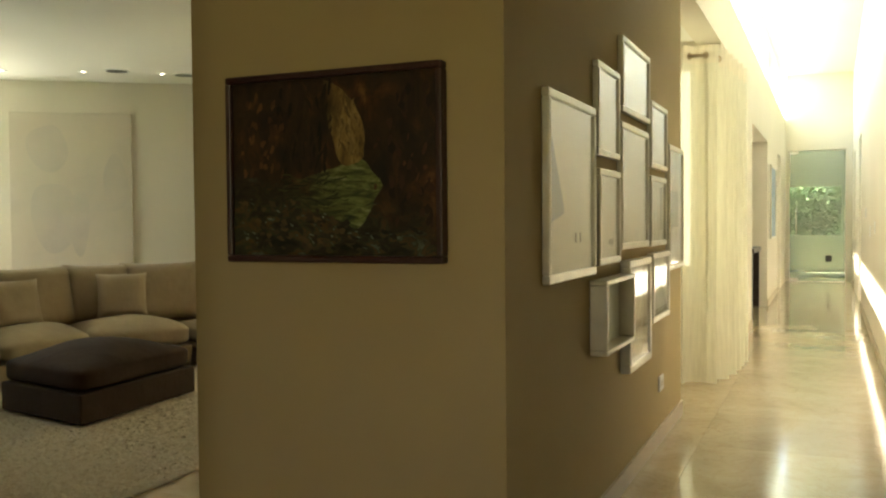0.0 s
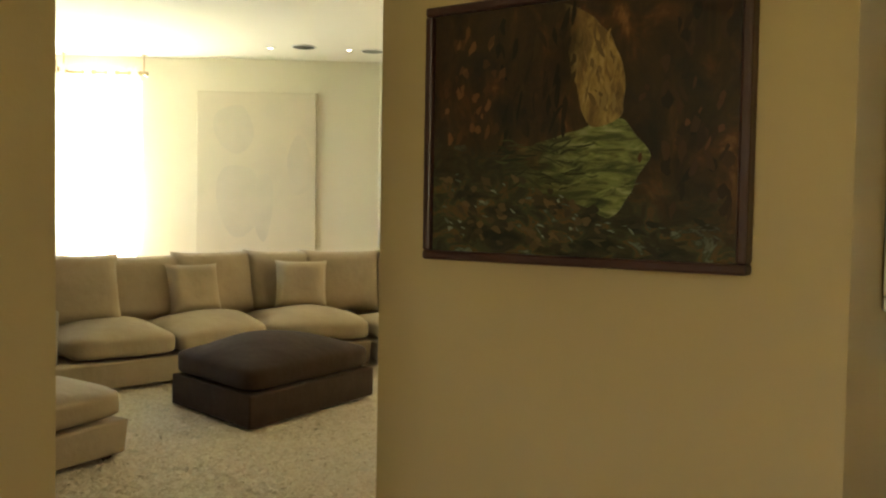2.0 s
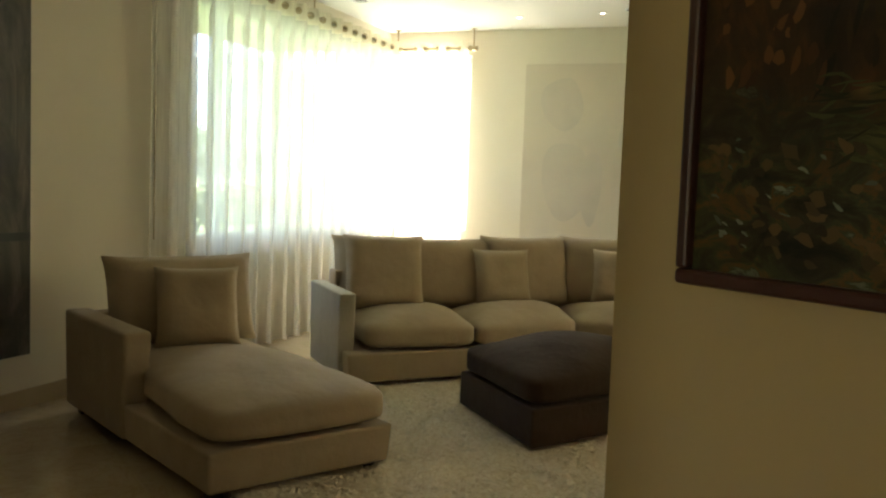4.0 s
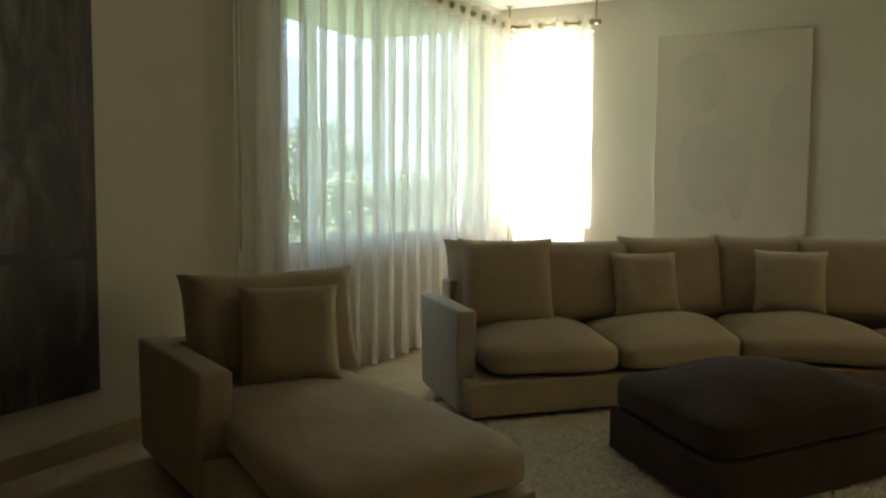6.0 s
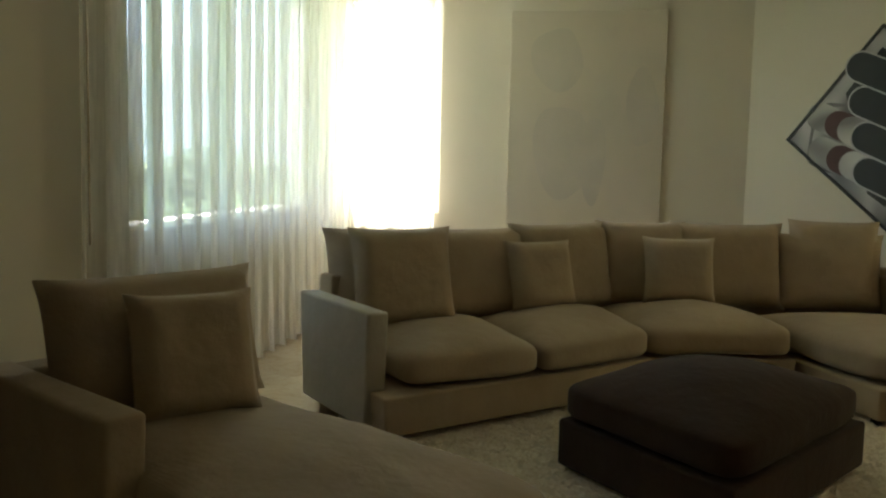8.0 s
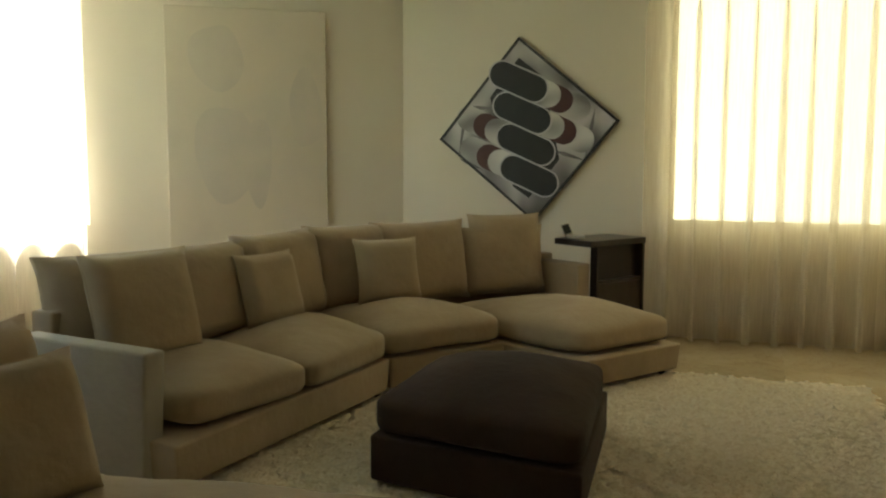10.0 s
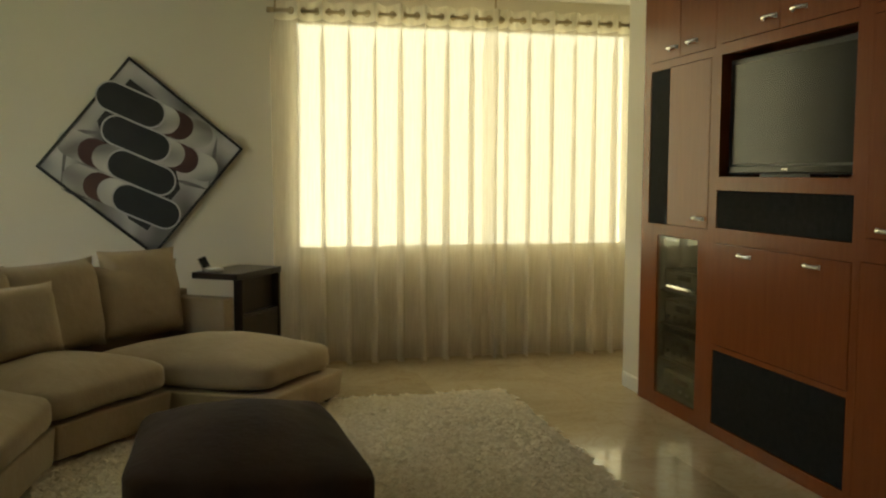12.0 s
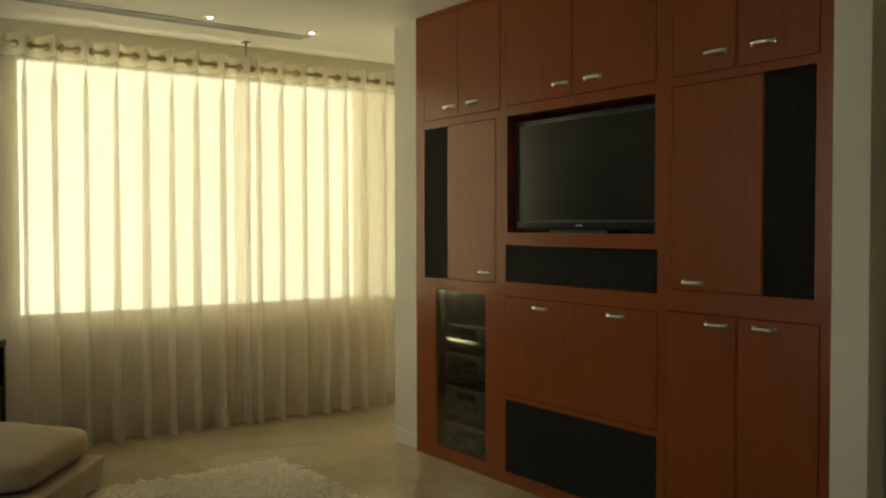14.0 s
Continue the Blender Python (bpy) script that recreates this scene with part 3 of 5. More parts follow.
# back cushions stand along the shell
for i, (a, b, high) in enumerate([((-6.45, 3.92), (-6.06, 4.97), 0.49), ((-6.07, 4.95), (-5.99, 5.61), 0.51), ((-6.01, 5.58), (-5.71, 5.99), 0.515), ((-5.74, 5.97), (-5.34, 6.48), 0.515), ((-5.37, 6.46), (-4.90, 6.85), 0.46)]):
    wide = (Vector(b) - Vector(a)).length
    standing("back_cushion", wide + 0.03, high, 0.24, a, b, 0.385, 11, LINEN, "", i * 3 + 1, SOFA, 0.016)
standing("scatter_cushion", 0.52, 0.49, 0.19, (-6.11, 3.84), (-5.95, 4.33), 0.42, 16, LINEN_PILLOW, "large square beige linen cushion leaning on the sofa back", 21, None, 0.014)
standing("scatter_cushion", 0.40, 0.38, 0.15, (-5.97, 4.79), (-5.87, 5.18), 0.435, 17, LINEN_PILLOW, "small square beige linen cushion leaning on the sofa back", 22, None, 0.012)
standing("scatter_cushion", 0.40, 0.38, 0.15, (-5.73, 5.63), (-5.45, 5.93), 0.445, 15, LINEN_PILLOW, "small square beige linen cushion leaning on the sofa back", 23, None, 0.012)
standing("scatter_cushion", 0.50, 0.51, 0.17, (-5.30, 6.50), (-4.89, 6.80), 0.42, 11, LINEN_PILLOW, "large square beige linen cushion at the chaise end of the sofa", 24, None, 0.012)


# ---- furniture: the chaise longue ----
def lounge():
    turn = 7.0
    m = pose(-5.02, 2.62, 0, 0, 0, turn)
    top = thing("chaise_longue", m, "beige linen chaise longue with one low arm and long seat", "chaise longue")
    part("base", prism([(-0.80, -0.45), (0.90, -0.45), (0.90, 0.40), (-0.80, 0.40)], 0.05, 0.215, 0.016, 0.02), LINEN, top, smooth=True)
    part("seat_cushion", cushion([(-0.62, -0.31), (0.90, -0.44), (0.90, 0.41), (-0.62, 0.41)], 0.218, 0.375, 0.05, 6.0, 15, 0.006, 3), LINEN, top, smooth=True)
    part("arm", prism([(-0.83, -0.46), (0.03, -0.46), (0.03, -0.33), (-0.83, -0.33)], 0.05, 0.54, 0.022, 0.02), LINEN, top, smooth=True)
    part("back_frame", prism([(-0.88, -0.32), (-0.74, -0.32), (-0.74, 0.40), (-0.88, 0.40)], 0.05, 0.52, 0.02), LINEN, top, smooth=True)
    for x, y in ((-0.74, -0.38), (0.8, -0.38), (0.8, 0.33), (-0.74, 0.33)):
        part("foot", box(x - 0.03, x + 0.03, y - 0.03, y + 0.03, 0.0, 0.06, 0.004), DARK_WOOD, top)
    bm = pillow(0.80, 0.47, 0.22, 0.012, seed=41)
    bm.transform(pose(-0.545, 0.075, 0.36, 0, 0, -90) @ pose(0, 0, 0, 12, 0, 0))
    part("back_cushion", bm, LINEN, top, smooth=True)
    return top


LOUNGE = lounge()
standing("scatter_cushion", 0.40, 0.40, 0.16, (-5.325, 2.42), (-5.26, 2.81), 0.395, 17, LINEN_PILLOW, "square beige linen cushion leaning on the chaise longue's back", 45, None, 0.012)


# ---- furniture: ottoman ----
def ottoman():
    top = thing("ottoman", pose(-4.48, 4.36, 0), "dark brown fabric ottoman with a domed cushion, on the shaggy rug", "ottoman")
    quad = [(0.42, -0.55), (0.32, 0.60), (-0.47, 0.53), (-0.46, -0.38)]
    base = [(0.42, -0.56), (0.33, 0.60), (-0.47, 0.52), (-0.46, -0.38)]
    part("base", prism(base, 0.04, 0.225, 0.014), BROWN, top, smooth=True)
    part("seat_cushion", cushion(quad, 0.228, 0.372, 0.105, 6.5, 17, 0.005, 8), BROWN, top, smooth=True)
    for x, y in base:
        part("foot", box(x * 0.78 - 0.03, x * 0.78 + 0.03, y * 0.78 - 0.03, y * 0.78 + 0.03, 0.0, 0.05, 0.004), DARK_WOOD, top)
    return top


OTTOMAN = ottoman()


# ---- curtains ----
def curtain(name, path, z0, z1, rod_z, cloth_mat, label, period=0.30, amp=0.045, seed=0, gather=0.20):
    """A grommet-headed curtain woven on a rod along floor points; parts: cloth, header, hem, each grommet."""
    pts = [Vector((*p, 0)) for p in path]
    legs = [(b - a).length for a, b in zip(pts, pts[1:])]
    total = sum(legs)

    def at(s):
        s = min(max(s, 0), total)
        for a, b, l in zip(pts, pts[1:], legs):
            if s <= l + 1e-6:
                d = (b - a) / l
                return a + d * s, Vector((-d.y, d.x, 0))
            s -= l
        d = (pts[-1] - pts[-2]).normalized()
        return pts[-1], Vector((-d.y, d.x, 0))

    waves = max(2, round(total / period))
    steps = waves * 18
    top = thing(name, Matrix.Translation(pts[0]), label, "curtain")
    inv = top.matrix_world.inverted()

    def place(i, z):
        s = total * i / steps
        p, side = at(s)
        drop = (z1 - z) / (z1 - z0)
        ph = 2 * math.pi * waves * i / steps + 0.9 * noise.noise(Vector((s * 1.9 + seed * 5, 0.2, seed)))
        wander = noise.noise(Vector((s * 1.3 + seed, drop * 0.8, seed * 1.7)))
        swing = math.sin(ph + 0.8 * wander * drop) + 0.12 * drop * math.sin(2 * ph + seed + 2 * wander)
        off = amp * (1 + 0.35 * noise.noise(Vector((s * 2.1, seed + drop, 3)))) * swing + 0.03 * drop * noise.noise(Vector((s * 0.9 + seed, drop * 2, 7)))
        d = Vector((side.y, -side.x, 0))
        lap = (0.004 + gather * period * min(1, drop * 8)) * (1 + 0.5 * noise.noise(Vector((s * 2.7, seed, drop * 0.7))))
        return p + side * off + d * (lap * math.cos(ph) + 0.012 * drop * noise.noise(Vector((s * 5, drop, seed)))) + Vector((0, 0, z))

    def sheet(zs, name, mat):
        bm = bmesh.new()
        rows = [[bm.verts.new(inv @ place(i, z)) for i in range(steps + 1)] for z in zs]
        for a, b in zip(rows, rows[1:]):
            for i in range(steps):
                bm.faces.new((a[i], a[i + 1], b[i + 1], b[i]))
        return part(name, bm, mat, top, smooth=True)

    sheet([z1 - 0.13 - (z1 - 0.13 - z0 - 0.10) * k / 12 for k in range(13)], "cloth", cloth_mat)
    sheet([z1, z1 - 0.045, z1 - 0.09, z1 - 0.13], "header", HEADER)
    sheet([z0 + 0.10, z0 + 0.05, z0], "hem", cloth_mat)
    ring = None
    for k in range(2 * waves):
        s = total * (k + 0.5 - 0.5) / (2 * waves) + 0.002
        p, side = at(s)
        if ring is None:
            ring = part("grommet", torus(0.022, 0.006), BRASS, top, "antique brass grommet", True)
            g = ring
        else:
            g = new("grommet", ring.data)
            g.parent = top
            g["label"] = "antique brass grommet"
        d = Vector((side.y, -side.x, 0))
        twist = 45 if k % 2 else -45
        g.matrix_local = inv @ Matrix.Translation((p.x, p.y, rod_z)) @ pose(0, 0, 0, 0, 0, math.degrees(math.atan2(d.y, d.x)) + 90 + twist)
    return top


def rod(path, z, label, hangers, finials=True):
    """A metal curtain rod hung from the ceiling."""
    top = thing("curtain_rod", Matrix.Translation((*path[0], z)), label, "curtain rod")
    inv = top.matrix_world.inverted()
    bm = tube([(*p, z) for p in path], 0.013)
    bm.transform(inv)
    part("bar", bm, BRASS, top, smooth=True)
    if finials:
        for a, b in ((path[0], path[1]), (path[-1], path[-2])):
            d = (Vector(a) - Vector(b)).normalized()
            bm = tube([(*(Vector(a) + d * k), z) for k in (0.0, 0.05)], 0.022)
            bm.transform(inv)
            part("finial", bm, BRASS, top, smooth=True)
    for x, y in hangers:
        bm = tube([(x, y, z - 0.02), (x, y, CEIL)], 0.008)
        bmesh.ops.translate(bm, verts=bm.verts[:], vec=(0, 0, 0))
        box(x - 0.025, x + 0.025, y - 0.025, y + 0.025, CEIL - 0.008, CEIL - 0.001, 0.002, bm)
        bm.transform(inv)
        part("hanger", bm, BRASS, top, smooth=False)
    return top


ROD = 2.55
curtain("curtain", [W(-3.46, 9.52), W(-3.46, 5.98)], 0.015, 2.61, ROD, SHEER, "white sheer full-length curtain with brass grommets over a garden window", 0.20, 0.050, 1, 0.26)
curtain("curtain", [W(-2.72, 9.60), W(-3.40, 9.60)], 0.015, 2.61, ROD, SHEER, "white sheer curtain glowing in full sun at the room's corner", 0.20, 0.045, 2)
curtain("curtain", [(-2.60, 7.33), (-4.23, 7.33)], 0.015, 2.62, ROD, SHEER_WARM, "cream sheer full-length curtain with brass grommets, sunlit from behind", 0.175, 0.066, 3, 0.28)
curtain("curtain", [(-1.30, 7.325), (-2.68, 7.345)], 0.015, 2.62, ROD, SHEER_WARM, "cream sheer full-length curtain with brass grommets, sunlit from behind", 0.165, 0.066, 4, 0.28)
curtain("curtain", [(-0.66, 7.94), (-0.74, 6.80), (-0.80, 6.70), (-1.14, 6.66)], 0.015, 2.545, ROD - 0.08, SHEER_HALL, "cream sheer curtain bunched round a corner beside the marble corridor", 0.22, 0.062, 5, 0.12)
wand = part("curtain_wand", tube([(0, 0, 0.86), (0, 0, 2.53)], 0.005, 8), CHROME, smooth=True)
wand.matrix_world = pose(*W(-3.44, 5.95), 0)
tagged(wand, "thin bright metal curtain wand hanging at the curtain's edge", "curtain wand")
rod([W(-3.46, 9.6), W(-3.46, 5.95)], ROD, "antique brass curtain rod hung from the ceiling over the garden window", [W(-3.46, 9.58), W(-3.46, 7.9), W(-3.46, 6.0)])
rod([W(-2.70, 9.60), W(-3.42, 9.60)], ROD, "short antique brass curtain rod hung from the ceiling", [W(-2.69, 9.60)])
rod([(-1.2, 7.33), (-4.26, 7.33)], ROD, "long antique brass curtain rod hung from the ceiling", [(-4.25, 7.33), (-2.64, 7.33), (-1.22, 7.33)])
rod([(-0.66, 7.96), (-0.74, 6.80), (-0.80, 6.70), (-1.16, 6.66)], ROD - 0.08, "antique brass curtain rod turning a corner by the corridor", [(-1.1, 6.64)])


# ---- the media cabinet ----
FACE, Y0, Y1 = -2.055, 3.21, 6.03
DOORS = [  # y from, y to, z from, z to, handles (y, z)
    (5.58, 5.935, 2.075, 2.70, [(5.66, 2.137)]), (5.19, 5.575, 2.075, 2.70, [(5.432, 2.141)]),
    (4.62, 5.13, 2.085, 2.70, [(4.696, 2.152)]), (4.07, 4.615, 2.085, 2.70, [(4.467, 2.154)]),
    (3.645, 3.98, 2.085, 2.70, [(3.746, 2.162)]), (3.27, 3.64, 2.085, 2.70, [(3.514, 2.166)]),
    (5.225, 5.69, 1.11, 2.03, [(5.316, 1.166)]), (3.515, 3.98, 1.15, 2.045, [(3.856, 1.186)]),
    (4.055, 5.145, 0.50, 1.045, [(4.849, 0.997), (4.308, 1.003)]),
    (3.635, 4.005, 0.06, 1.055, [(3.736, 1.013)]), (3.26, 3.63, 0.06, 1.055, [(3.498, 1.017)]),
]
GRILLES = [(5.692, 5.935, 1.112, 2.025), (3.285, 3.512, 1.15, 2.048), (4.06, 5.14, 1.125, 1.325), (4.06, 5.14, 0.07, 0.472)]
TV = (4.075, 5.125, 1.395, 2.03)
GLASS = (5.32, 5.81, 0.085, 1.045)


def cabinet():
    m = pose(FACE, 0, 0)
    top = thing("media_cabinet", m, "tall built-in cherry wood media cabinet with nickel handles and black grilles", "cabinet")
    holes = [d[:4] for d in DOORS] + GRILLES + [TV, GLASS]
    face = wall("face_frame", (FACE, Y0), (FACE, Y1), 0.024, 0.0, CEIL - 0.004, [(a - Y0, b - Y0, c, d) for a, b, c, d in holes], CHERRY)
    for key in ("kind", "label", "category"):
        del face[key]
    face.data.transform(m.inverted())
    face.parent = top
    # carcass behind: sides, back and the tv niche
    bm = box(0.024, 0.56, Y0 + 0.003, Y0 + 0.021, 0.002, CEIL - 0.006)
    box(0.024, 0.56, Y1 - 0.021, Y1 - 0.003, 0.002, CEIL - 0.006, 0, bm)
    box(0.52, 0.54, Y0 + 0.021, Y1 - 0.021, 0.002, CEIL - 0.006, 0, bm)
    part("carcass", bm, CHERRY, top)
    y0, y1, z0, z1 = TV
    bm = box(0.024, 0.30, y0 - 0.018, y0 - 0.001, z0 - 0.018, z1 + 0.018)
    box(0.024, 0.30, y1 + 0.001, y1 + 0.018, z0 - 0.018, z1 + 0.018, 0, bm)
    box(0.024, 0.30, y0, y1, z1 + 0.001, z1 + 0.018, 0, bm)
    box(0.024, 0.30, y0, y1, z0 - 0.018, z0 - 0.001, 0, bm)
    box(0.30, 0.315, y0 - 0.018, y1 + 0.018, z0 - 0.018, z1 + 0.018, 0, bm)
    part("tv_niche", bm, CHERRY, top)
    y0, y1, z0, z1 = GLASS
    bm = box(0.024, 0.45, y0 - 0.016, y0 - 0.001, z0 - 0.016, z1 + 0.016)
    box(0.024, 0.45, y1 + 0.001, y1 + 0.016, z0 - 0.016, z1 + 0.016, 0, bm)
    box(0.45, 0.46, y0 - 0.016, y1 + 0.016, z0 - 0.016, z1 + 0.016, 0, bm)
    for z in (z0 - 0.015, 0.285, 0.50, 0.70, z1 + 0.001):
        box(0.03, 0.45, y0, y1, z, z + 0.014, 0, bm)
    part("equipment_bay", bm, DARK_WOOD, top)
    glass = part("glass_door", box(0.006, 0.012, y0 + 0.003, y1 - 0.003, z0 + 0.003, z1 - 0.003, 0.001), SMOKED_PANE, top, "smoked glass door")
    glass.visible_shadow = False
    for a, b, c, d, pulls in DOORS:
        door = part("door", box(-0.002, 0.018, a + 0.0025, b - 0.0025, c + 0.0025, d - 0.0025, 0.0015, None, 1), CHERRY, top)
        for y, z in pulls:
            bow = [(-0.002 - 0.026 * math.sin(math.pi * k / 10) ** 0.6, y + 0.050 * math.cos(math.pi * k / 10), z) for k in range(11)]
            bm = tube(bow, 0.0095, 8)
            for s in (-1, 1):
                box(-0.010, -0.002, y + s * 0.049 - 0.010, y + s * 0.049 + 0.010, z - 0.011, z + 0.011, 0.002, bm)
            part("handle", bm, CHROME, door, "brushed nickel bow handle", True)
    for a, b, c, d in GRILLES:
        bm = box(0.002, 0.012, a + 0.003, b - 0.003, c + 0.003, d - 0.003, 0.002)
        part("speaker_grille", bm, GRILLE, top, "black cloth speaker grille")
    return top


cabinet()


def television():
    y0, y1, z0, z1 = TV
    top = thing("television", pose(FACE, 0, z0), "black flat television recessed in the cherry cabinet, switched off", "television")
    h = z1 - z0
    a, b = y0 + 0.012, y1 - 0.014
    bm = box(0.045, 0.11, a, b, 0.012, h - 0.03, 0.008)
    part("casing", bm, BLACK, top)
    part("screen", box(0.0425, 0.05, a + 0.03, b - 0.03, 0.065, h - 0.06, 0.001), SCREEN, top, "dark reflective screen")
    part("speaker_bar", box(0.036, 0.045, a + 0.01, b - 0.01, 0.02, 0.055, 0.004), SCREEN, top)
    part("badge", box(0.0335, 0.0365, (a + b) / 2 - 0.025, (a + b) / 2 + 0.025, 0.034, 0.042, 0.001), CHROME, top)
    part("stand", box(0.03, 0.18, (a + b) / 2 - 0.2, (a + b) / 2 + 0.2, 0.0, 0.016, 0.003), BLACK, top)
    return top


television()


def equipment(z, high, name, label, silver=False):
    y0, y1 = GLASS[0] + 0.025, GLASS[1] - 0.025
    top = thing(name, pose(FACE + 0.05, y0, z), label, "stereo unit", "hi-fi units in the glazed bay")
    w = y1 - y0
    part("casing", box(0.012, 0.34, 0, w, 0.008, high, 0.004), BLACK, top)
    part("front_panel", box(0, 0.012, 0, w, 0.008, high, 0.003), STEEL, top)
    part("display", box(-0.002, 0.001, w * 0.30, w * 0.70, high * 0.55, high * 0.80, 0.001), SCREEN, top)
    part("trim_line", box(-0.003, 0.001, w * 0.05, w * 0.95, high * 0.90, high * 0.96, 0.001), CHROME, top, "thin bright metal line")
    for k in range(5):
        y = w * (0.12 + 0.19 * k)
        bm = turned([(0.011, 0), (0.011, 0.014), (0.008, 0.018)], 14)
        bm.transform(pose(-0.001, y, high * 0.30) @ pose(0, 0, 0, 0, -90, 0))
        part("knob", bm, STEEL, top, smooth=True)
    if silver:
        bow = [(-0.018 - 0.03 * math.sin(math.pi * k / 8), w * 0.06 + w * 0.88 * k / 8, high * 0.25) for k in range(9)]
        part("trim_bar", tube(bow, 0.014, 8), CHROME, top, "bright curved silver bar", True)
    for y in (0.05, w - 0.05):
        part("foot", box(0.03, 0.06, y - 0.015, y + 0.015, 0.0, 0.01), BLACK, top)
    return top


equipment(0.714, 0.13, "amplifier", "dark stereo amplifier with a bright silver bar, behind glass", True)
equipment(0.514, 0.15, "receiver", "dark stereo receiver with small knobs, behind glass")
equipment(0.299, 0.16, "disc_player", "dark disc player with small knobs, behind glass")
equipment(0.085, 0.15, "tuner", "dark tuner with small knobs on the bay's floor")


BROWN_WOOD = cherry("brown_wood", (0.030, 0.020, 0.014), (0.050, 0.034, 0.024), rough=0.45)


# ---- side table ----
def side_table():
    m = pose(-4.54, 6.715, 0, 0, 0, 57)
    top = thing("side_table", m, "dark stained wooden side table with an overhanging top and open shelf", "side table")
    part("tabletop", box(0, 0.56, 0, 0.345, 0.715, 0.757, 0.004), DARK_WOOD, top)
    part("side_panel", box(0.075, 0.095, 0.01, 0.075, 0.0, 0.714, 0.002), DARK_WOOD, top)
    part("side_panel", box(0.53, 0.555, 0.005, 0.075, 0.0, 0.714, 0.002), DARK_WOOD, top)
    part("back_panel", box(0.095, 0.53, 0.060, 0.075, 0.0, 0.714, 0.002), DARK_WOOD, top)
    part("shelf", box(0.096, 0.529, 0.012, 0.059, 0.46, 0.48, 0.002), DARK_WOOD, top)
    part("drawer_front", box(0.097, 0.528, 0.014, 0.03, 0.05, 0.458, 0.003), BROWN_WOOD, top, "mid-brown drawer front")
    return top


side_table()


def phone():
    top = thing("telephone", pose(-4.70, 6.93, 0.757, 0, 0, 28), "small silver telephone with a dark tilted display on its base", "telephone")
    part("charging_base", box(-0.045, 0.07, -0.04, 0.04, 0, 0.022, 0.008), FRAME_WHITE, top, smooth=False)
    hold = pose(-0.028, 0.012, 0.016) @ pose(0, 0, 0, -24, -18, 0)
    bm = box(-0.031, 0.031, -0.008, 0.008, 0, 0.090, 0.006)
    bm.transform(hold)
    hand = part("handset", bm, CHROME, top)
    bm = box(-0.026, 0.026, -0.0095, -0.0075, 0.012, 0.084, 0.001)
    bm.transform(hold)
    part("display", bm, SCREEN, hand, "dark display")
    return top


phone()


# ---- pictures ----
def plane_pose(origin, right):
    """Local x runs along right, y out of the wall, z up."""
    r = Vector((*right, 0)).normalized()
    return Matrix.Translation(origin) @ pose(0, 0, 0, 0, 0, math.degrees(math.atan2(r.y, r.x)))


def flat(points, y, thick=0.002):
    """A thin plate with a given outline in the local xz plane, its face at -y."""
    bm = bmesh.new()
    f = [bm.verts.new((x, y - thick, z)) for x, z in points]
    b = [bm.verts.new((x, y, z)) for x, z in points]
    bm.faces.new(f)
    bm.faces.new(b[::-1])
    for i in range(len(f)):
        j = (i + 1) % len(f)
        bm.faces.new((f[i], b[i], b[j], f[j]))
    bmesh.ops.recalc_face_normals(bm, faces=bm.faces[:])
    return bm


def frame_parts(top, wide, high, bar, deep, mat):
    """Four mitred-looking bars round a picture; y from 0 (wall) to -deep."""
    for a, b, c, d in ((0, wide, high - bar, high), (0, wide, 0, bar), (0, bar, bar, high - bar), (wide - bar, wide, bar, high - bar)):
        part("frame_bar", box(a, b, -deep, -0.001, c, d, min(0.006, bar * 0.3)), mat, top)


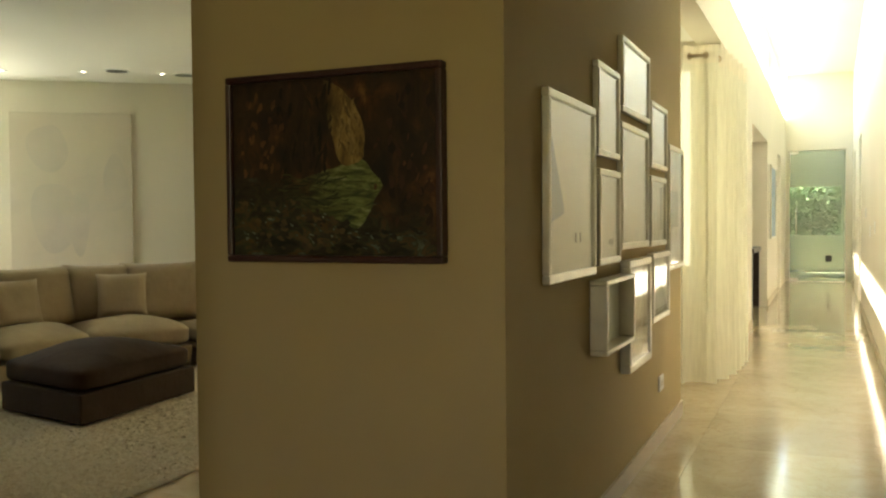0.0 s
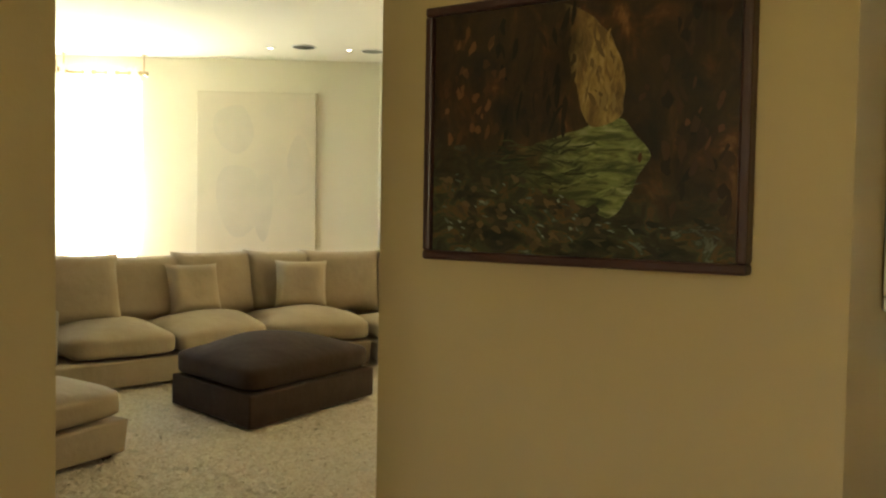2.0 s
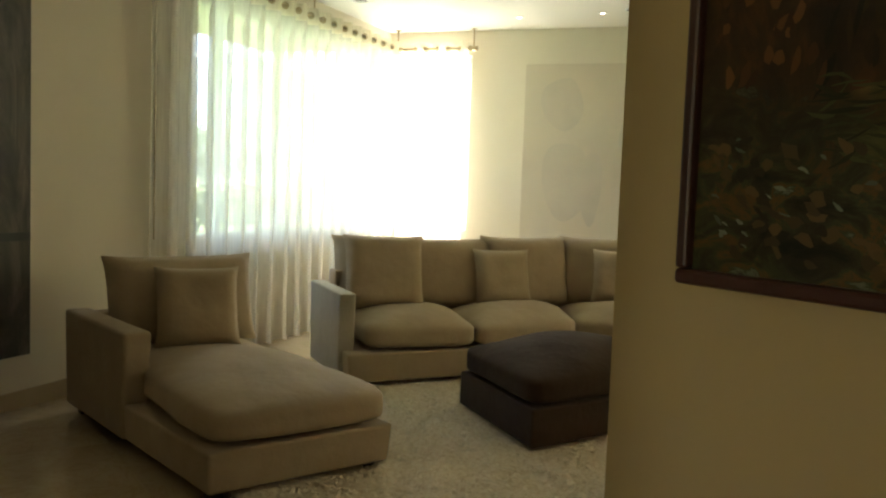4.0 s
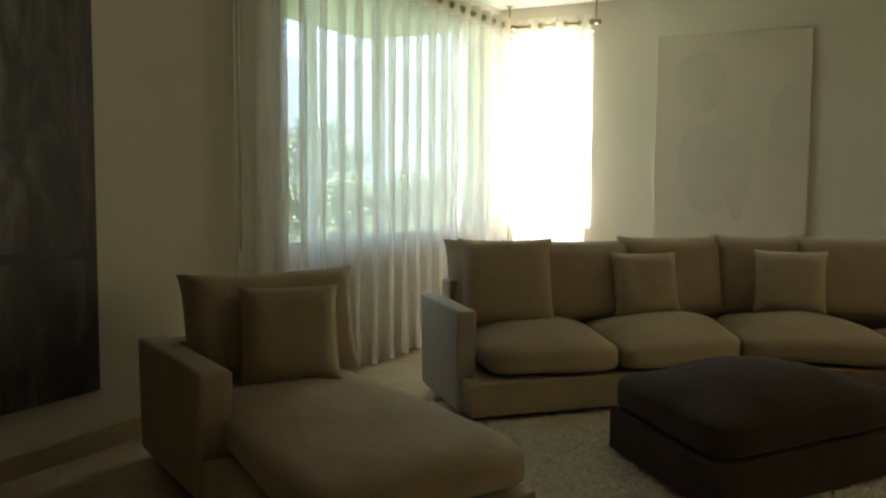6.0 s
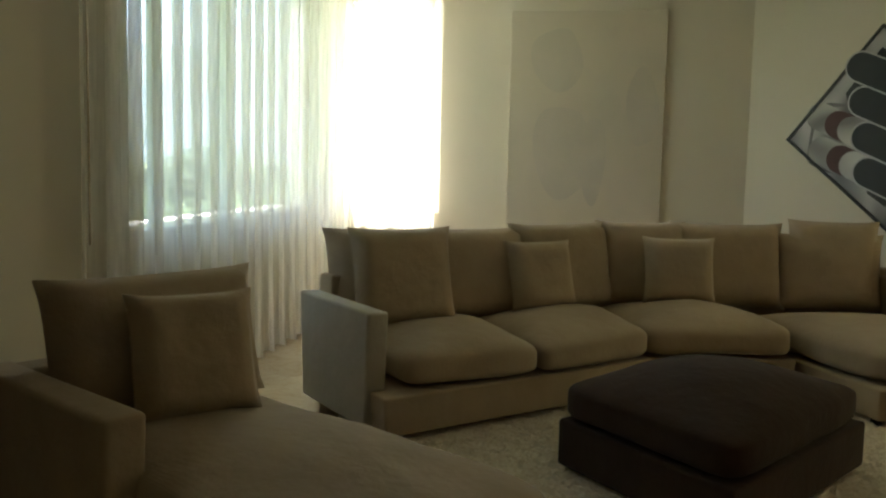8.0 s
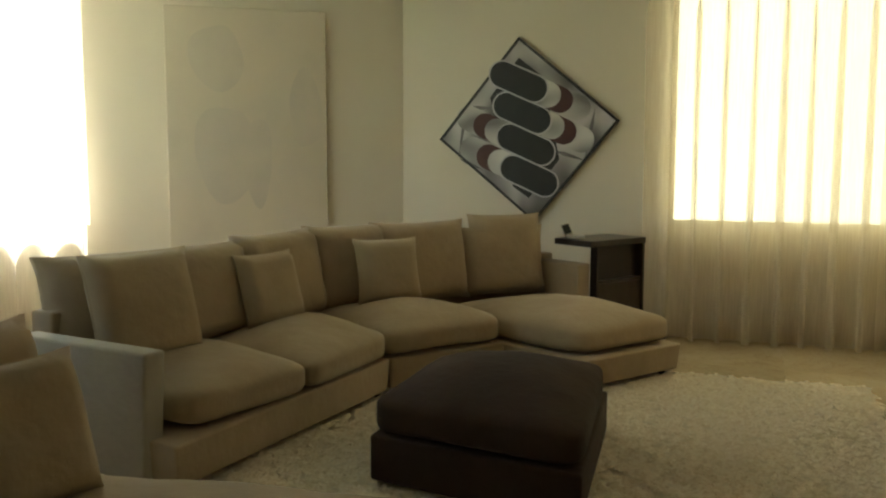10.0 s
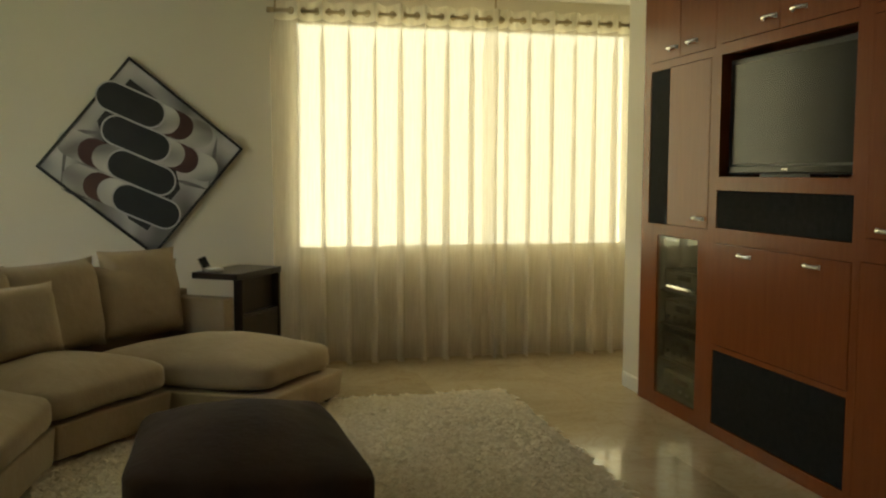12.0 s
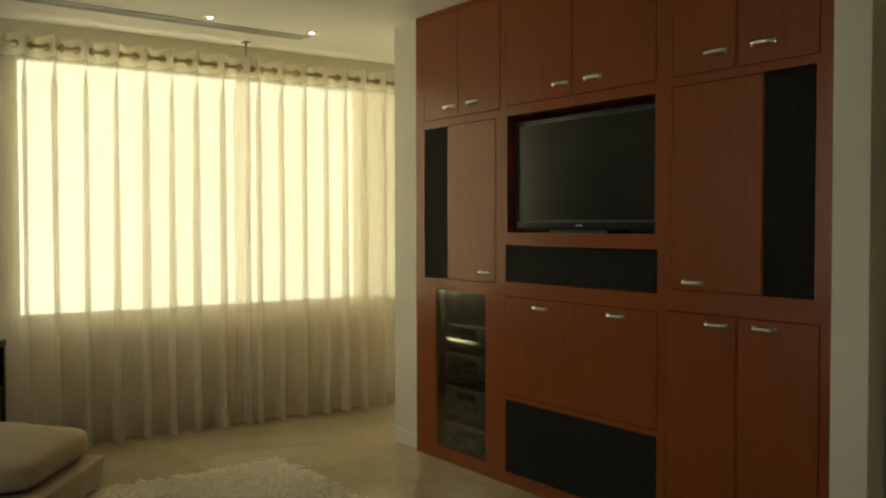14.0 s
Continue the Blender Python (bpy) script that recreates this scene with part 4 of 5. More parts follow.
def rock_paint(over=None):
    mat, tree, b = material("rock_painting", (0.08, 0.05, 0.03), 0.45, 0, 0.25)
    vec = coords(tree, "Object", (1.0, 1.0, 1.5))
    big = ramp(tree, noise_tex(tree, coords(tree, "Object", (1.6, 1, 1.0)), 7.0, 9, 0.62, 0.5), [(0.34, (0.012, 0.009, 0.006)), (0.46, (0.022, 0.013, 0.006)), (0.55, (0.036, 0.019, 0.007)), (0.63, (0.070, 0.028, 0.009)), (0.72, (0.16, 0.075, 0.022))])
    low = ramp(tree, noise_tex(tree, coords(tree, "Object", (1.5, 1, 2.6)), 8.0, 5, 0.60, 0.7), [(0.34, (0.007, 0.007, 0.004)), (0.46, (0.026, 0.022, 0.010)), (0.52, (0.040, 0.042, 0.016)), (0.57, (0.10, 0.048, 0.013)), (0.62, (0.035, 0.042, 0.020)), (0.66, (0.13, 0.15, 0.10)), (0.70, (0.03, 0.02, 0.01))])
    tc = tree.nodes.new("ShaderNodeTexCoord")
    sep = tree.nodes.new("ShaderNodeSeparateXYZ")
    tree.links.new(tc.outputs["Object"], sep.inputs[0])
    slope = node(tree, "ShaderNodeMath")
    slope.operation = "MULTIPLY_ADD"
    slope.inputs[1].default_value = 0.22
    tree.links.new(sep.outputs["X"], slope.inputs[0])
    tree.links.new(sep.outputs["Z"], slope.inputs[2])
    wob = node(tree, "ShaderNodeMath")
    wob.operation = "MULTIPLY_ADD"
    wob.inputs[1].default_value = 0.16
    tree.links.new(noise_tex(tree, vec, 9.0, 4), wob.inputs[0])
    tree.links.new(slope.outputs[0], wob.inputs[2])
    share = ramp(tree, wob.outputs[0], [(0.27, (1, 1, 1)), (0.40, (0, 0, 0))])
    mix = node(tree, "ShaderNodeMix")
    mix.data_type = "RGBA"
    tree.links.new(share, mix.inputs[0])
    tree.links.new(big, mix.inputs[6])
    tree.links.new(low, mix.inputs[7])
    warp = tree.nodes.new("ShaderNodeTexNoise")
    warp.inputs["Scale"].default_value, warp.inputs["Detail"].default_value = 9.0, 5.0
    tree.links.new(tc.outputs["Object"], warp.inputs["Vector"])
    last = mix.outputs[2]
    strokes = noise_tex(tree, coords(tree, "Object", (2.4, 1, 0.9)), 16.0, 8, 0.66, 0.5)
    ripples = noise_tex(tree, coords(tree, "Object", (0.8, 1, 3.6)), 14.0, 8, 0.66, 0.6)
    ochre = ramp(tree, strokes, [(0.34, (0.07, 0.040, 0.014)), (0.47, (0.17, 0.105, 0.03)), (0.57, (0.27, 0.175, 0.05)), (0.68, (0.34, 0.24, 0.09))])
    green = ramp(tree, ripples, [(0.34, (0.018, 0.026, 0.010)), (0.47, (0.065, 0.075, 0.020)), (0.57, (0.16, 0.175, 0.050)), (0.68, (0.26, 0.27, 0.11))])
    if over is not None:
        # the shape's own colour fades into the rock at its left
        name_, start, end = over
        edge = node(tree, "ShaderNodeMath")
        edge.operation = "MULTIPLY_ADD"
        edge.inputs[1].default_value = 0.12
        tree.links.new(warp.outputs["Fac"], edge.inputs[0])
        tree.links.new(sep.outputs["X"], edge.inputs[2])
        fade = node(tree, "ShaderNodeMapRange")
        fade.inputs["From Min"].default_value, fade.inputs["From Max"].default_value = start + 0.06, end + 0.06
        tree.links.new(edge.outputs[0], fade.inputs[0])
        blend = node(tree, "ShaderNodeMix")
        blend.data_type = "RGBA"
        tree.links.new(fade.outputs[0], blend.inputs[0])
        tree.links.new(last, blend.inputs[6])
        tree.links.new(ochre if name_ == "cliff" else green, blend.inputs[7])
        last = blend.outputs[2]
    tree.links.new(last, b.inputs["Base Color"])
    bump(tree, b, noise_tex(tree, vec, 40.0, 4), 0.3, 0.003)
    return mat


def brushed(name, stops, scale, stretch, detail=6, distort=1.0):
    mat, tree, b = material(name, stops[0][1], 0.42)
    vec = coords(tree, "Object", stretch)
    tree.links.new(ramp(tree, noise_tex(tree, vec, scale, detail, 0.65, distort), stops), b.inputs["Base Color"])
    bump(tree, b, noise_tex(tree, vec, scale * 4, 3), 0.3, 0.003)
    return mat


def rocky_picture():
    wide, high = 0.782, 0.607
    top = thing("framed_painting", plane_pose((-1.782, 2.274, 1.122), (1, 0)), "dark oil painting of a rock arch over green water, mahogany frame", "painting")
    frame_parts(top, wide, high, 0.022, 0.045, MAHOGANY)
    w, h = wide - 0.044, high - 0.044
    canvas = part("canvas", box(0.021, wide - 0.021, -0.030, -0.004, 0.021, high - 0.021), rock_paint(), top)

    def spread(points):
        """A closed brush-drawn outline through the points."""
        pts = []
        n = len(points)
        for i in range(n):
            p0, p1, p2, p3 = (Vector(points[(i + k) % n]) for k in (-1, 0, 1, 2))
            for s in (0, 0.2, 0.4, 0.6, 0.8):
                q = 0.5 * (2 * p1 + (p2 - p0) * s + (2 * p0 - 5 * p1 + 4 * p2 - p3) * s * s + (3 * p1 - p0 - 3 * p2 + p3) * s ** 3)
                q += 0.008 * Vector((noise.noise(Vector((*q * 16, 1))), noise.noise(Vector((*q * 16, 5)))))
                pts.append((0.022 + q.x * w, 0.022 + q.y * h))
        return pts

    cliff = [(0.42, 0.98), (0.52, 0.965), (0.60, 0.87), (0.64, 0.79), (0.67, 0.70), (0.66, 0.60), (0.65, 0.53), (0.57, 0.50), (0.53, 0.58), (0.50, 0.72), (0.47, 0.86)]
    water = [(0.655, 0.53), (0.71, 0.46), (0.75, 0.385), (0.715, 0.31), (0.68, 0.22), (0.625, 0.155), (0.56, 0.19), (0.42, 0.24), (0.30, 0.30), (0.22, 0.38), (0.40, 0.45), (0.58, 0.515)]
    part("painted_cliff", flat(spread(cliff), -0.030, 0.0012), rock_paint(("cliff", 0.36, 0.44)), canvas)
    part("painted_water", flat(spread(water), -0.030, 0.0010), rock_paint(("water", 0.22, 0.46)), canvas)
    rng = random.Random(17)

    def paint(name, dark, light):
        mat, tree, b = material(name, light, 0.45, 0, 0.25)
        geo = tree.nodes.new("ShaderNodeNewGeometry")
        tree.links.new(ramp(tree, geo.outputs["Random Per Island"], [(0.0, dark), (1.0, light)]), b.inputs["Base Color"])
        return mat

    depth = 0.0316
    # where the brush went: across, up, strokes, slant, length, width, dark and light paint
    for name, u0, u1, v0, v1, count, slant, long, broad, dark, light in [
        ("dark_rock", 0.78, 0.98, 0.18, 0.96, 44, 80, 0.050, 0.020, (0.010, 0.007, 0.005), (0.050, 0.022, 0.010)),
        ("arch_shadow", 0.24, 0.50, 0.46, 0.96, 60, 84, 0.060, 0.014, (0.006, 0.005, 0.003), (0.038, 0.022, 0.008)),
        ("rust_foliage", 0.04, 0.26, 0.45, 0.92, 40, 70, 0.034, 0.016, (0.024, 0.011, 0.005), (0.13, 0.055, 0.018)),
        ("rust_rock", 0.70, 0.97, 0.30, 0.80, 12, 75, 0.026, 0.012, (0.040, 0.016, 0.008), (0.11, 0.042, 0.016)),
        ("ochre_cliff", 0.53, 0.645, 0.56, 0.86, 34, 100, 0.044, 0.009, (0.09, 0.055, 0.018), (0.26, 0.17, 0.055)),
        ("dark_ripple", 0.26, 0.56, 0.26, 0.46, 54, 4, 0.055, 0.006, (0.010, 0.012, 0.005), (0.055, 0.055, 0.018)),
        ("green_ripple", 0.50, 0.70, 0.24, 0.47, 30, 8, 0.045, 0.005, (0.05, 0.06, 0.016), (0.17, 0.19, 0.060)),
        ("boulder", 0.03, 0.60, 0.04, 0.33, 80, -22, 0.030, 0.018, (0.012, 0.012, 0.007), (0.11, 0.066, 0.026)),
        ("boulder_low", 0.40, 0.96, 0.03, 0.15, 46, -10, 0.036, 0.012, (0.010, 0.010, 0.006), (0.060, 0.045, 0.018)),
        ("wet_light", 0.04, 0.55, 0.06, 0.34, 30, -28, 0.018, 0.0055, (0.06, 0.075, 0.05), (0.20, 0.22, 0.15)),
        ("wet_light_low", 0.45, 0.95, 0.04, 0.14, 10, -12, 0.020, 0.0045, (0.06, 0.075, 0.05), (0.17, 0.19, 0.13)),
    ]:
        bm = bmesh.new()
        for _ in range(count):
            u, v = rng.uniform(u0, u1), rng.uniform(v0, v1)
            if name in ("boulder", "wet_light"):
                v = min(v, 0.40 - 0.42 * u + rng.uniform(-0.05, 0.05))
                v = max(v, 0.03)
            a = radians(slant + rng.gauss(0, 16))
            n, b = long * rng.uniform(0.5, 1.2), broad * rng.uniform(0.5, 1.3)
            bend = rng.uniform(-0.25, 0.25) * n
            x, z = 0.022 + u * w, 0.022 + v * h
            rim = []
            for s, k in ((-1, 0), (-0.5, 0.8), (0.2, 1), (0.8, 0.6), (1, 0), (0.7, -0.7), (0, -1), (-0.6, -0.7)):
                p, q = s * n / 2 * rng.uniform(0.75, 1.25), k * b / 2 * rng.uniform(0.45, 1.35) + bend * (1 - s * s) * 0.5
                px, pz = x + p * math.cos(a) - q * math.sin(a), z + p * math.sin(a) + q * math.cos(a)
                rim.append(bm.verts.new((min(max(px, 0.024), wide - 0.024), -depth, min(max(pz, 0.024), high - 0.024))))
            bm.faces.new(rim)
            depth += 0.000006
        part("brushwork", bm, paint(f"paint_{name}", dark, light), canvas, "overlapping " + name.replace("_", " ") + " brushwork")["kind"] = "stuff"
    return top


rocky_picture()

FRAMES = [  # y from, y to, z from, z to, depth, bar
    (2.63, 3.28, 1.035, 1.69, 0.028, 0.032), (3.32, 3.72, 1.51, 1.89, 0.028, 0.028), (3.78, 4.43, 1.735, 2.075, 0.028, 0.028),
    (4.47, 4.96, 1.52, 1.87, 0.028, 0.028), (3.34, 3.73, 1.065, 1.46, 0.028, 0.028), (3.755, 4.40, 1.115, 1.69, 0.028, 0.03),
    (4.46, 4.93, 1.11, 1.48, 0.028, 0.028), (5.03, 5.57, 0.955, 1.685, 0.028, 0.03), (3.26, 3.80, 0.71, 1.01, 0.075, 0.02),
    (3.82, 4.34, 0.55, 1.065, 0.05, 0.034), (4.455, 4.96, 0.71, 1.075, 0.04, 0.03),
]
INK = mottled("print_ink", (0.05, 0.055, 0.05), (0.09, 0.095, 0.09), 20.0, 0.7)
PALE_BLUE = mottled("blue_tint", (0.30, 0.38, 0.46), (0.38, 0.46, 0.54), 9.0, 0.8)
LANDSCAPE = brushed("small_landscape", [(0.3, (0.04, 0.05, 0.04)), (0.55, (0.14, 0.15, 0.12)), (0.75, (0.36, 0.36, 0.32))], 6.0, (1, 1, 2.5))
for k, (a, b, c, d, deep, bar) in enumerate(FRAMES):
    w, h = b - a, d - c
    note = ["white print with a blue reflection painted in as a wedge", "blank pale print", "blank pale print", "blank pale print", "pale print with two small marks", "large blank pale print", "pale print with a grey band", "pale print with a dark landscape", "empty deep box", "pale print in a moulded frame", "small pale print in a moulded frame"][k]
    top = thing("framed_print", plane_pose((-0.819, a, c), (0, 1)), f"silver framed {note}, behind reflecting glass", "picture frame", "framed prints on the corridor wall")
    frame_parts(top, w, h, bar, deep, SILVER)
    back = part("mat_board", box(bar - 0.002, w - bar + 0.002, -0.012 if deep < 0.06 else -0.006, -0.002, bar - 0.002, h - bar + 0.002), PAPER, top)
    if k == 0:
        # Blue reflection in the glass, laid on the mat as a flat wedge.
        part("printed_wedge", flat([(bar, h * 0.30), (bar + 0.21, h * 0.37), (bar, h * 0.90)], -0.012, 0.001), PALE_BLUE, back)
    if k in (0, 4):
        for s in (0.58, 0.68):
            part("printed_mark", flat([(w * s, h * 0.20), (w * s + 0.025, h * 0.20), (w * s + 0.025, h * 0.26), (w * s, h * 0.26)], -0.012, 0.001), INK, back)
    if k == 6:
        part("printed_band", flat([(w * 0.7, h * 0.22), (w * 0.88, h * 0.22), (w * 0.88, h * 0.86), (w * 0.7, h * 0.86)], -0.012, 0.001), LANDSCAPE, back)
    if k == 7:
        part("printed_landscape", flat([(w * 0.08, h * 0.34), (w * 0.75, h * 0.34), (w * 0.75, h * 0.64), (w * 0.08, h * 0.64)], -0.012, 0.001), LANDSCAPE, back)
    if deep < 0.06:
        g = part("glazing", box(bar - 0.001, w - bar + 0.001, -deep + 0.008, -deep + 0.011, bar - 0.001, h - bar + 0.001), PANE, top)
        g.visible_shadow = False

# wall socket under the prints
top = thing("wall_socket", plane_pose((-0.819, 4.80, 0.29), (0, 1)), "white plastic wall socket low on the corridor wall", "wall socket")
part("plate", box(0, 0.12, -0.010, -0.001, 0, 0.085, 0.003), FRAME_WHITE, top)
for x in (0.035, 0.075):
    part("outlet", box(x, x + 0.022, -0.012, -0.009, 0.028, 0.058, 0.002), TRIM, top)


def capsule(cx, cz, half, r, tilt, grow_right=0.0, grow_left=0.0, inflate=0.0):
    """Outline of a lozenge with round ends, turned by tilt degrees."""
    c, s = math.cos(radians(tilt)), math.sin(radians(tilt))
    pts = []
    for end, start, push in ((1, -90, half + grow_right), (-1, 90, half + grow_left)):
        for k in range(15):
            a = radians(start + 180 * k / 14)
            x, z = end * push + (r + inflate) * math.cos(a), (r + inflate) * math.sin(a)
            pts.append((cx + c * x - s * z, cz + s * x + c * z))
    return pts


def diamond_art():
    m = plane_pose((-5.178, 7.498, 1.515), (1, 0))
    top = thing("geometric_artwork", m, "diamond-hung black and grey geometric artwork of stacked lozenges, thin black frame", "artwork")
    turn = 5.5
    side = 0.70
    corner = [(side * math.cos(radians(turn + a)), side * math.sin(radians(turn + a))) for a in (0, 90, 180, 270)]

    def ring(outer, inner, y0, y1):
        bm = bmesh.new()
        for i in range(4):
            j = (i + 1) % 4
            quad = [outer[i], outer[j], inner[j], inner[i]]
            f = [bm.verts.new((x, y1, z)) for x, z in quad]
            b = [bm.verts.new((x, y0, z)) for x, z in quad]
            bm.faces.new(f)
            bm.faces.new(b[::-1])
            for a in range(4):
                bm.faces.new((f[a], b[a], b[(a + 1) % 4], f[(a + 1) % 4]))
        bmesh.ops.recalc_face_normals(bm, faces=bm.faces[:])
        return bm

    inner = [(x * 0.965, z * 0.965) for x, z in corner]
    part("frame", ring(corner, inner, -0.001, -0.036), BLACK, top)
    ground = brushed("airbrushed_grey", [(0.30, (0.13, 0.12, 0.12)), (0.44, (0.27, 0.255, 0.25)), (0.56, (0.42, 0.40, 0.39)), (0.68, (0.55, 0.52, 0.51))], 3.6, (1.3, 1, 1.0), 0, 0.3)
    canvas = part("panel", flat(inner, -0.004, 0.018), ground, top)
    black = mottled("black_print", (0.012, 0.013, 0.014), (0.018, 0.019, 0.020), 8.0, 0.5)
    pale = mottled("pale_outline", (0.46, 0.43, 0.44), (0.54, 0.51, 0.52), 8.0, 0.6)
    red = mottled("maroon_band", (0.060, 0.022, 0.020), (0.085, 0.032, 0.028), 5.0, 0.55)
    metal = brushed("graded_grey", [(0.3, (0.20, 0.19, 0.18)), (0.5, (0.42, 0.40, 0.38)), (0.7, (0.62, 0.60, 0.56))], 3.0, (1, 1, 2.2), 0, 0.0)
    crease = mottled("airbrushed_shadow", (0.11, 0.10, 0.104), (0.19, 0.18, 0.182), 12.0, 0.55)
    for k, (p, q, wide) in enumerate([((-0.485, 0.173), (-0.54, -0.217), 0.026), ((-0.47, 0.18), (-0.20, 0.16), 0.030), ((0.518, 0.159), (0.448, -0.231), 0.026), ((0.22, -0.155), (0.457, -0.231), 0.030), ((-0.54, -0.217), (-0.33, -0.31), 0.024)]):
        p, q = Vector(p), Vector(q)
        n = Vector((-(q - p).y, (q - p).x)).normalized() * wide
        outline = [p, p.lerp(q, 0.3) + n * 0.5, p.lerp(q, 0.65) + n * 0.4, q, p.lerp(q, 0.65) - n * 0.3, p.lerp(q, 0.3) - n * 0.5]
        part("airbrushed_crease", flat([tuple(v) for v in outline], -0.022, 0.0004 + 0.0001 * k), crease, canvas)
    part("dark_slab", flat([(-0.066, 0.545), (0.13, 0.39), (0.255, -0.22), (0.024, -0.515), (-0.10, -0.43), (-0.29, 0.25)], -0.022, 0.0015), black, canvas)
    for i, (x, z) in enumerate([(-0.064, 0.365), (-0.034, 0.13), (-0.004, -0.108), (0.024, -0.345)]):
        right, sign = (i < 2), -24.0
        y = -0.0237 - 0.0062 * (3 - i if i < 2 else i - 2) * 0.5
        for grow, mat, name in ((0.36, metal, "shaded_tube"), (0.215, red, "maroon_band"), (0.115, metal, "shaded_band")):
            part(name, flat(capsule(x, z, 0.138, 0.096, sign, grow if right else 0, 0 if right else grow), y, 0.0012), mat, canvas)
            y -= 0.0012
        part("pale_outline", flat(capsule(x, z, 0.138, 0.100, sign, inflate=0.008), y - 0.002, 0.0012), pale, canvas)
        part("lozenge", flat(capsule(x, z, 0.138, 0.096, sign), y - 0.0032, 0.0012), black, canvas)
    return top


diamond_art()


def big_canvas():
    a, b = W(-2.19, 9.715), W(-1.01, 9.715)
    top = thing("large_canvas", plane_pose((*a, 0.62), (b[0] - a[0], b[1] - a[1])), "large pale beige unframed canvas with faint cloudy shapes", "painting")
    mat, tree, bs = material("pale_canvas", (0.6, 0.53, 0.43), 0.75, 0, 0.2)
    vec = coords(tree, "Object", (1, 1, 0.8))
    big = noise_tex(tree, vec, 2.2, 3, 0.5, 0.6)
    tree.links.new(ramp(tree, big, [(0.35, (0.575, 0.51, 0.415)), (0.5, (0.60, 0.53, 0.43)), (0.65, (0.615, 0.54, 0.435))]), bs.inputs["Base Color"])
    bump(tree, bs, noise_tex(tree, vec, 160.0, 3), 0.15, 0.002)
    sheet = part("canvas", box(0, 1.18, -0.045, -0.001, 0, 1.785, 0.004), mat, top)
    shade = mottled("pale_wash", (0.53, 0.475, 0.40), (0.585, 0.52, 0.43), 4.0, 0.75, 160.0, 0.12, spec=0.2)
    for x, z, a, b in ((0.36, 1.42, 0.20, 0.24), (0.42, 0.72, 0.24, 0.36), (0.66, 0.66, 0.10, 0.34), (1.02, 1.05, 0.12, 0.30)):
        ring = [(x + a * math.cos(k * 0.196) * (1 + 0.10 * math.sin(k * 0.392 + x * 9)), z + b * math.sin(k * 0.196) * (1 + 0.08 * math.cos(k * 0.588 + z * 7))) for k in range(32)]
        part("painted_shape", flat(ring, -0.045, 0.0006 + 0.0012 * x), shade, sheet)
    return top


big_canvas()


def grey_canvas():
    a, b = W(-3.598, 3.75), W(-3.598, 5.125)
    top = thing("dark_canvas", plane_pose((*a, 0.285), (b[0] - a[0], b[1] - a[1])), "tall dark grey abstract canvas with rough streaks", "painting")
    mat = brushed("charcoal_paint", [(0.30, (0.012, 0.010, 0.008)), (0.46, (0.034, 0.027, 0.021)), (0.60, (0.085, 0.069, 0.054)), (0.74, (0.17, 0.145, 0.115))], 2.2, (2.4, 1, 0.9))
    part("canvas", box(0, 1.375, -0.035, -0.001, 0, 1.95, 0.004), mat, top)
    part("dark_band", box(0.002, 1.373, -0.0365, -0.034, 0.60, 0.645, 0.001), BLACK, top)
    return top


grey_canvas()


# ---- ceiling fittings ----
GLOW = bpy.data.materials.new("lamp_glow")
GLOW.use_nodes = True
GLOW.node_tree.nodes["Principled BSDF"].inputs["Emission Color"].default_value = (1, 0.86, 0.62, 1)
GLOW.node_tree.nodes["Principled BSDF"].inputs["Emission Strength"].default_value = 0.6
for x, y in [(-7.222, 5.985), (-6.59, 6.376), (-6.01, 6.816), (-3.125, 6.74), (-2.395, 6.785)]:
    top = thing("downlight", pose(x, y, CEIL), "small round recessed ceiling downlight, lit", "downlight", "downlights in the ceiling")
    bm = turned([(0.045, -0.001), (0.047, -0.004), (0.040, -0.007), (0.034, -0.004), (0.030, -0.0015)], 24)
    part("trim_ring", bm, FRAME_WHITE, top, smooth=True)
    part("bulb", turned([(0.014, -0.0085), (0.016, -0.003), (0.016, -0.002)], 16), GLOW, top, "warm glowing bulb")
for x, y, r in [(-6.277, 6.49, 0.115), (-5.86, 6.97, 0.11)]:
    top = thing("ceiling_speaker", pose(x, y, CEIL), "round grey speaker grille set into the ceiling", "ceiling speaker", "round ceiling grilles")
    part("trim_ring", turned([(r, -0.001), (r, -0.006), (r - 0.012, -0.008), (r - 0.014, -0.003)], 32), FRAME_WHITE, top, smooth=True)
    part("grille", turned([(r - 0.014, -0.0065), (r - 0.02, -0.0045), (r - 0.02, -0.002)], 32), STEEL, top)


def vent(p0, p1, wide, slats):
    run = Vector((*p1, 0)) - Vector((*p0, 0))
    n = run.length
    top = thing("air_vent", Matrix.Translation((*p0, CEIL)) @ pose(0, 0, 0, 0, 0, math.degrees(math.atan2(run.y, run.x))), "long white slotted air vent in the ceiling", "air vent", "air vents in the ceiling")
    part("backing", box(0.005, n - 0.005, -wide / 2, wide / 2, -0.0035, -0.001), GRILLE, top)
    bm = box(0, n, wide / 2, wide / 2 + 0.018, -0.012, -0.001, 0.002)
    box(0, n, -wide / 2 - 0.018, -wide / 2, -0.012, -0.001, 0.002, bm)
    for s in (0, n - 0.018):
        box(s, s + 0.018, -wide / 2, wide / 2, -0.012, -0.001, 0.002, bm)
    part("vent_frame", bm, FRAME_WHITE, top)
    for k in range(slats):
        y = wide * ((k + 0.5) / slats - 0.5)
        bm = box(0.018, n - 0.018, -0.004, 0.004, -0.0025, 0.0015)
        bm.transform(pose(0, y, -0.0065) @ pose(0, 0, 0, 35, 0, 0))
        part("slat", bm, FRAME_WHITE, top)
    return top


vent((-4.35, 6.88), (-2.35, 6.97), 0.09, 4)
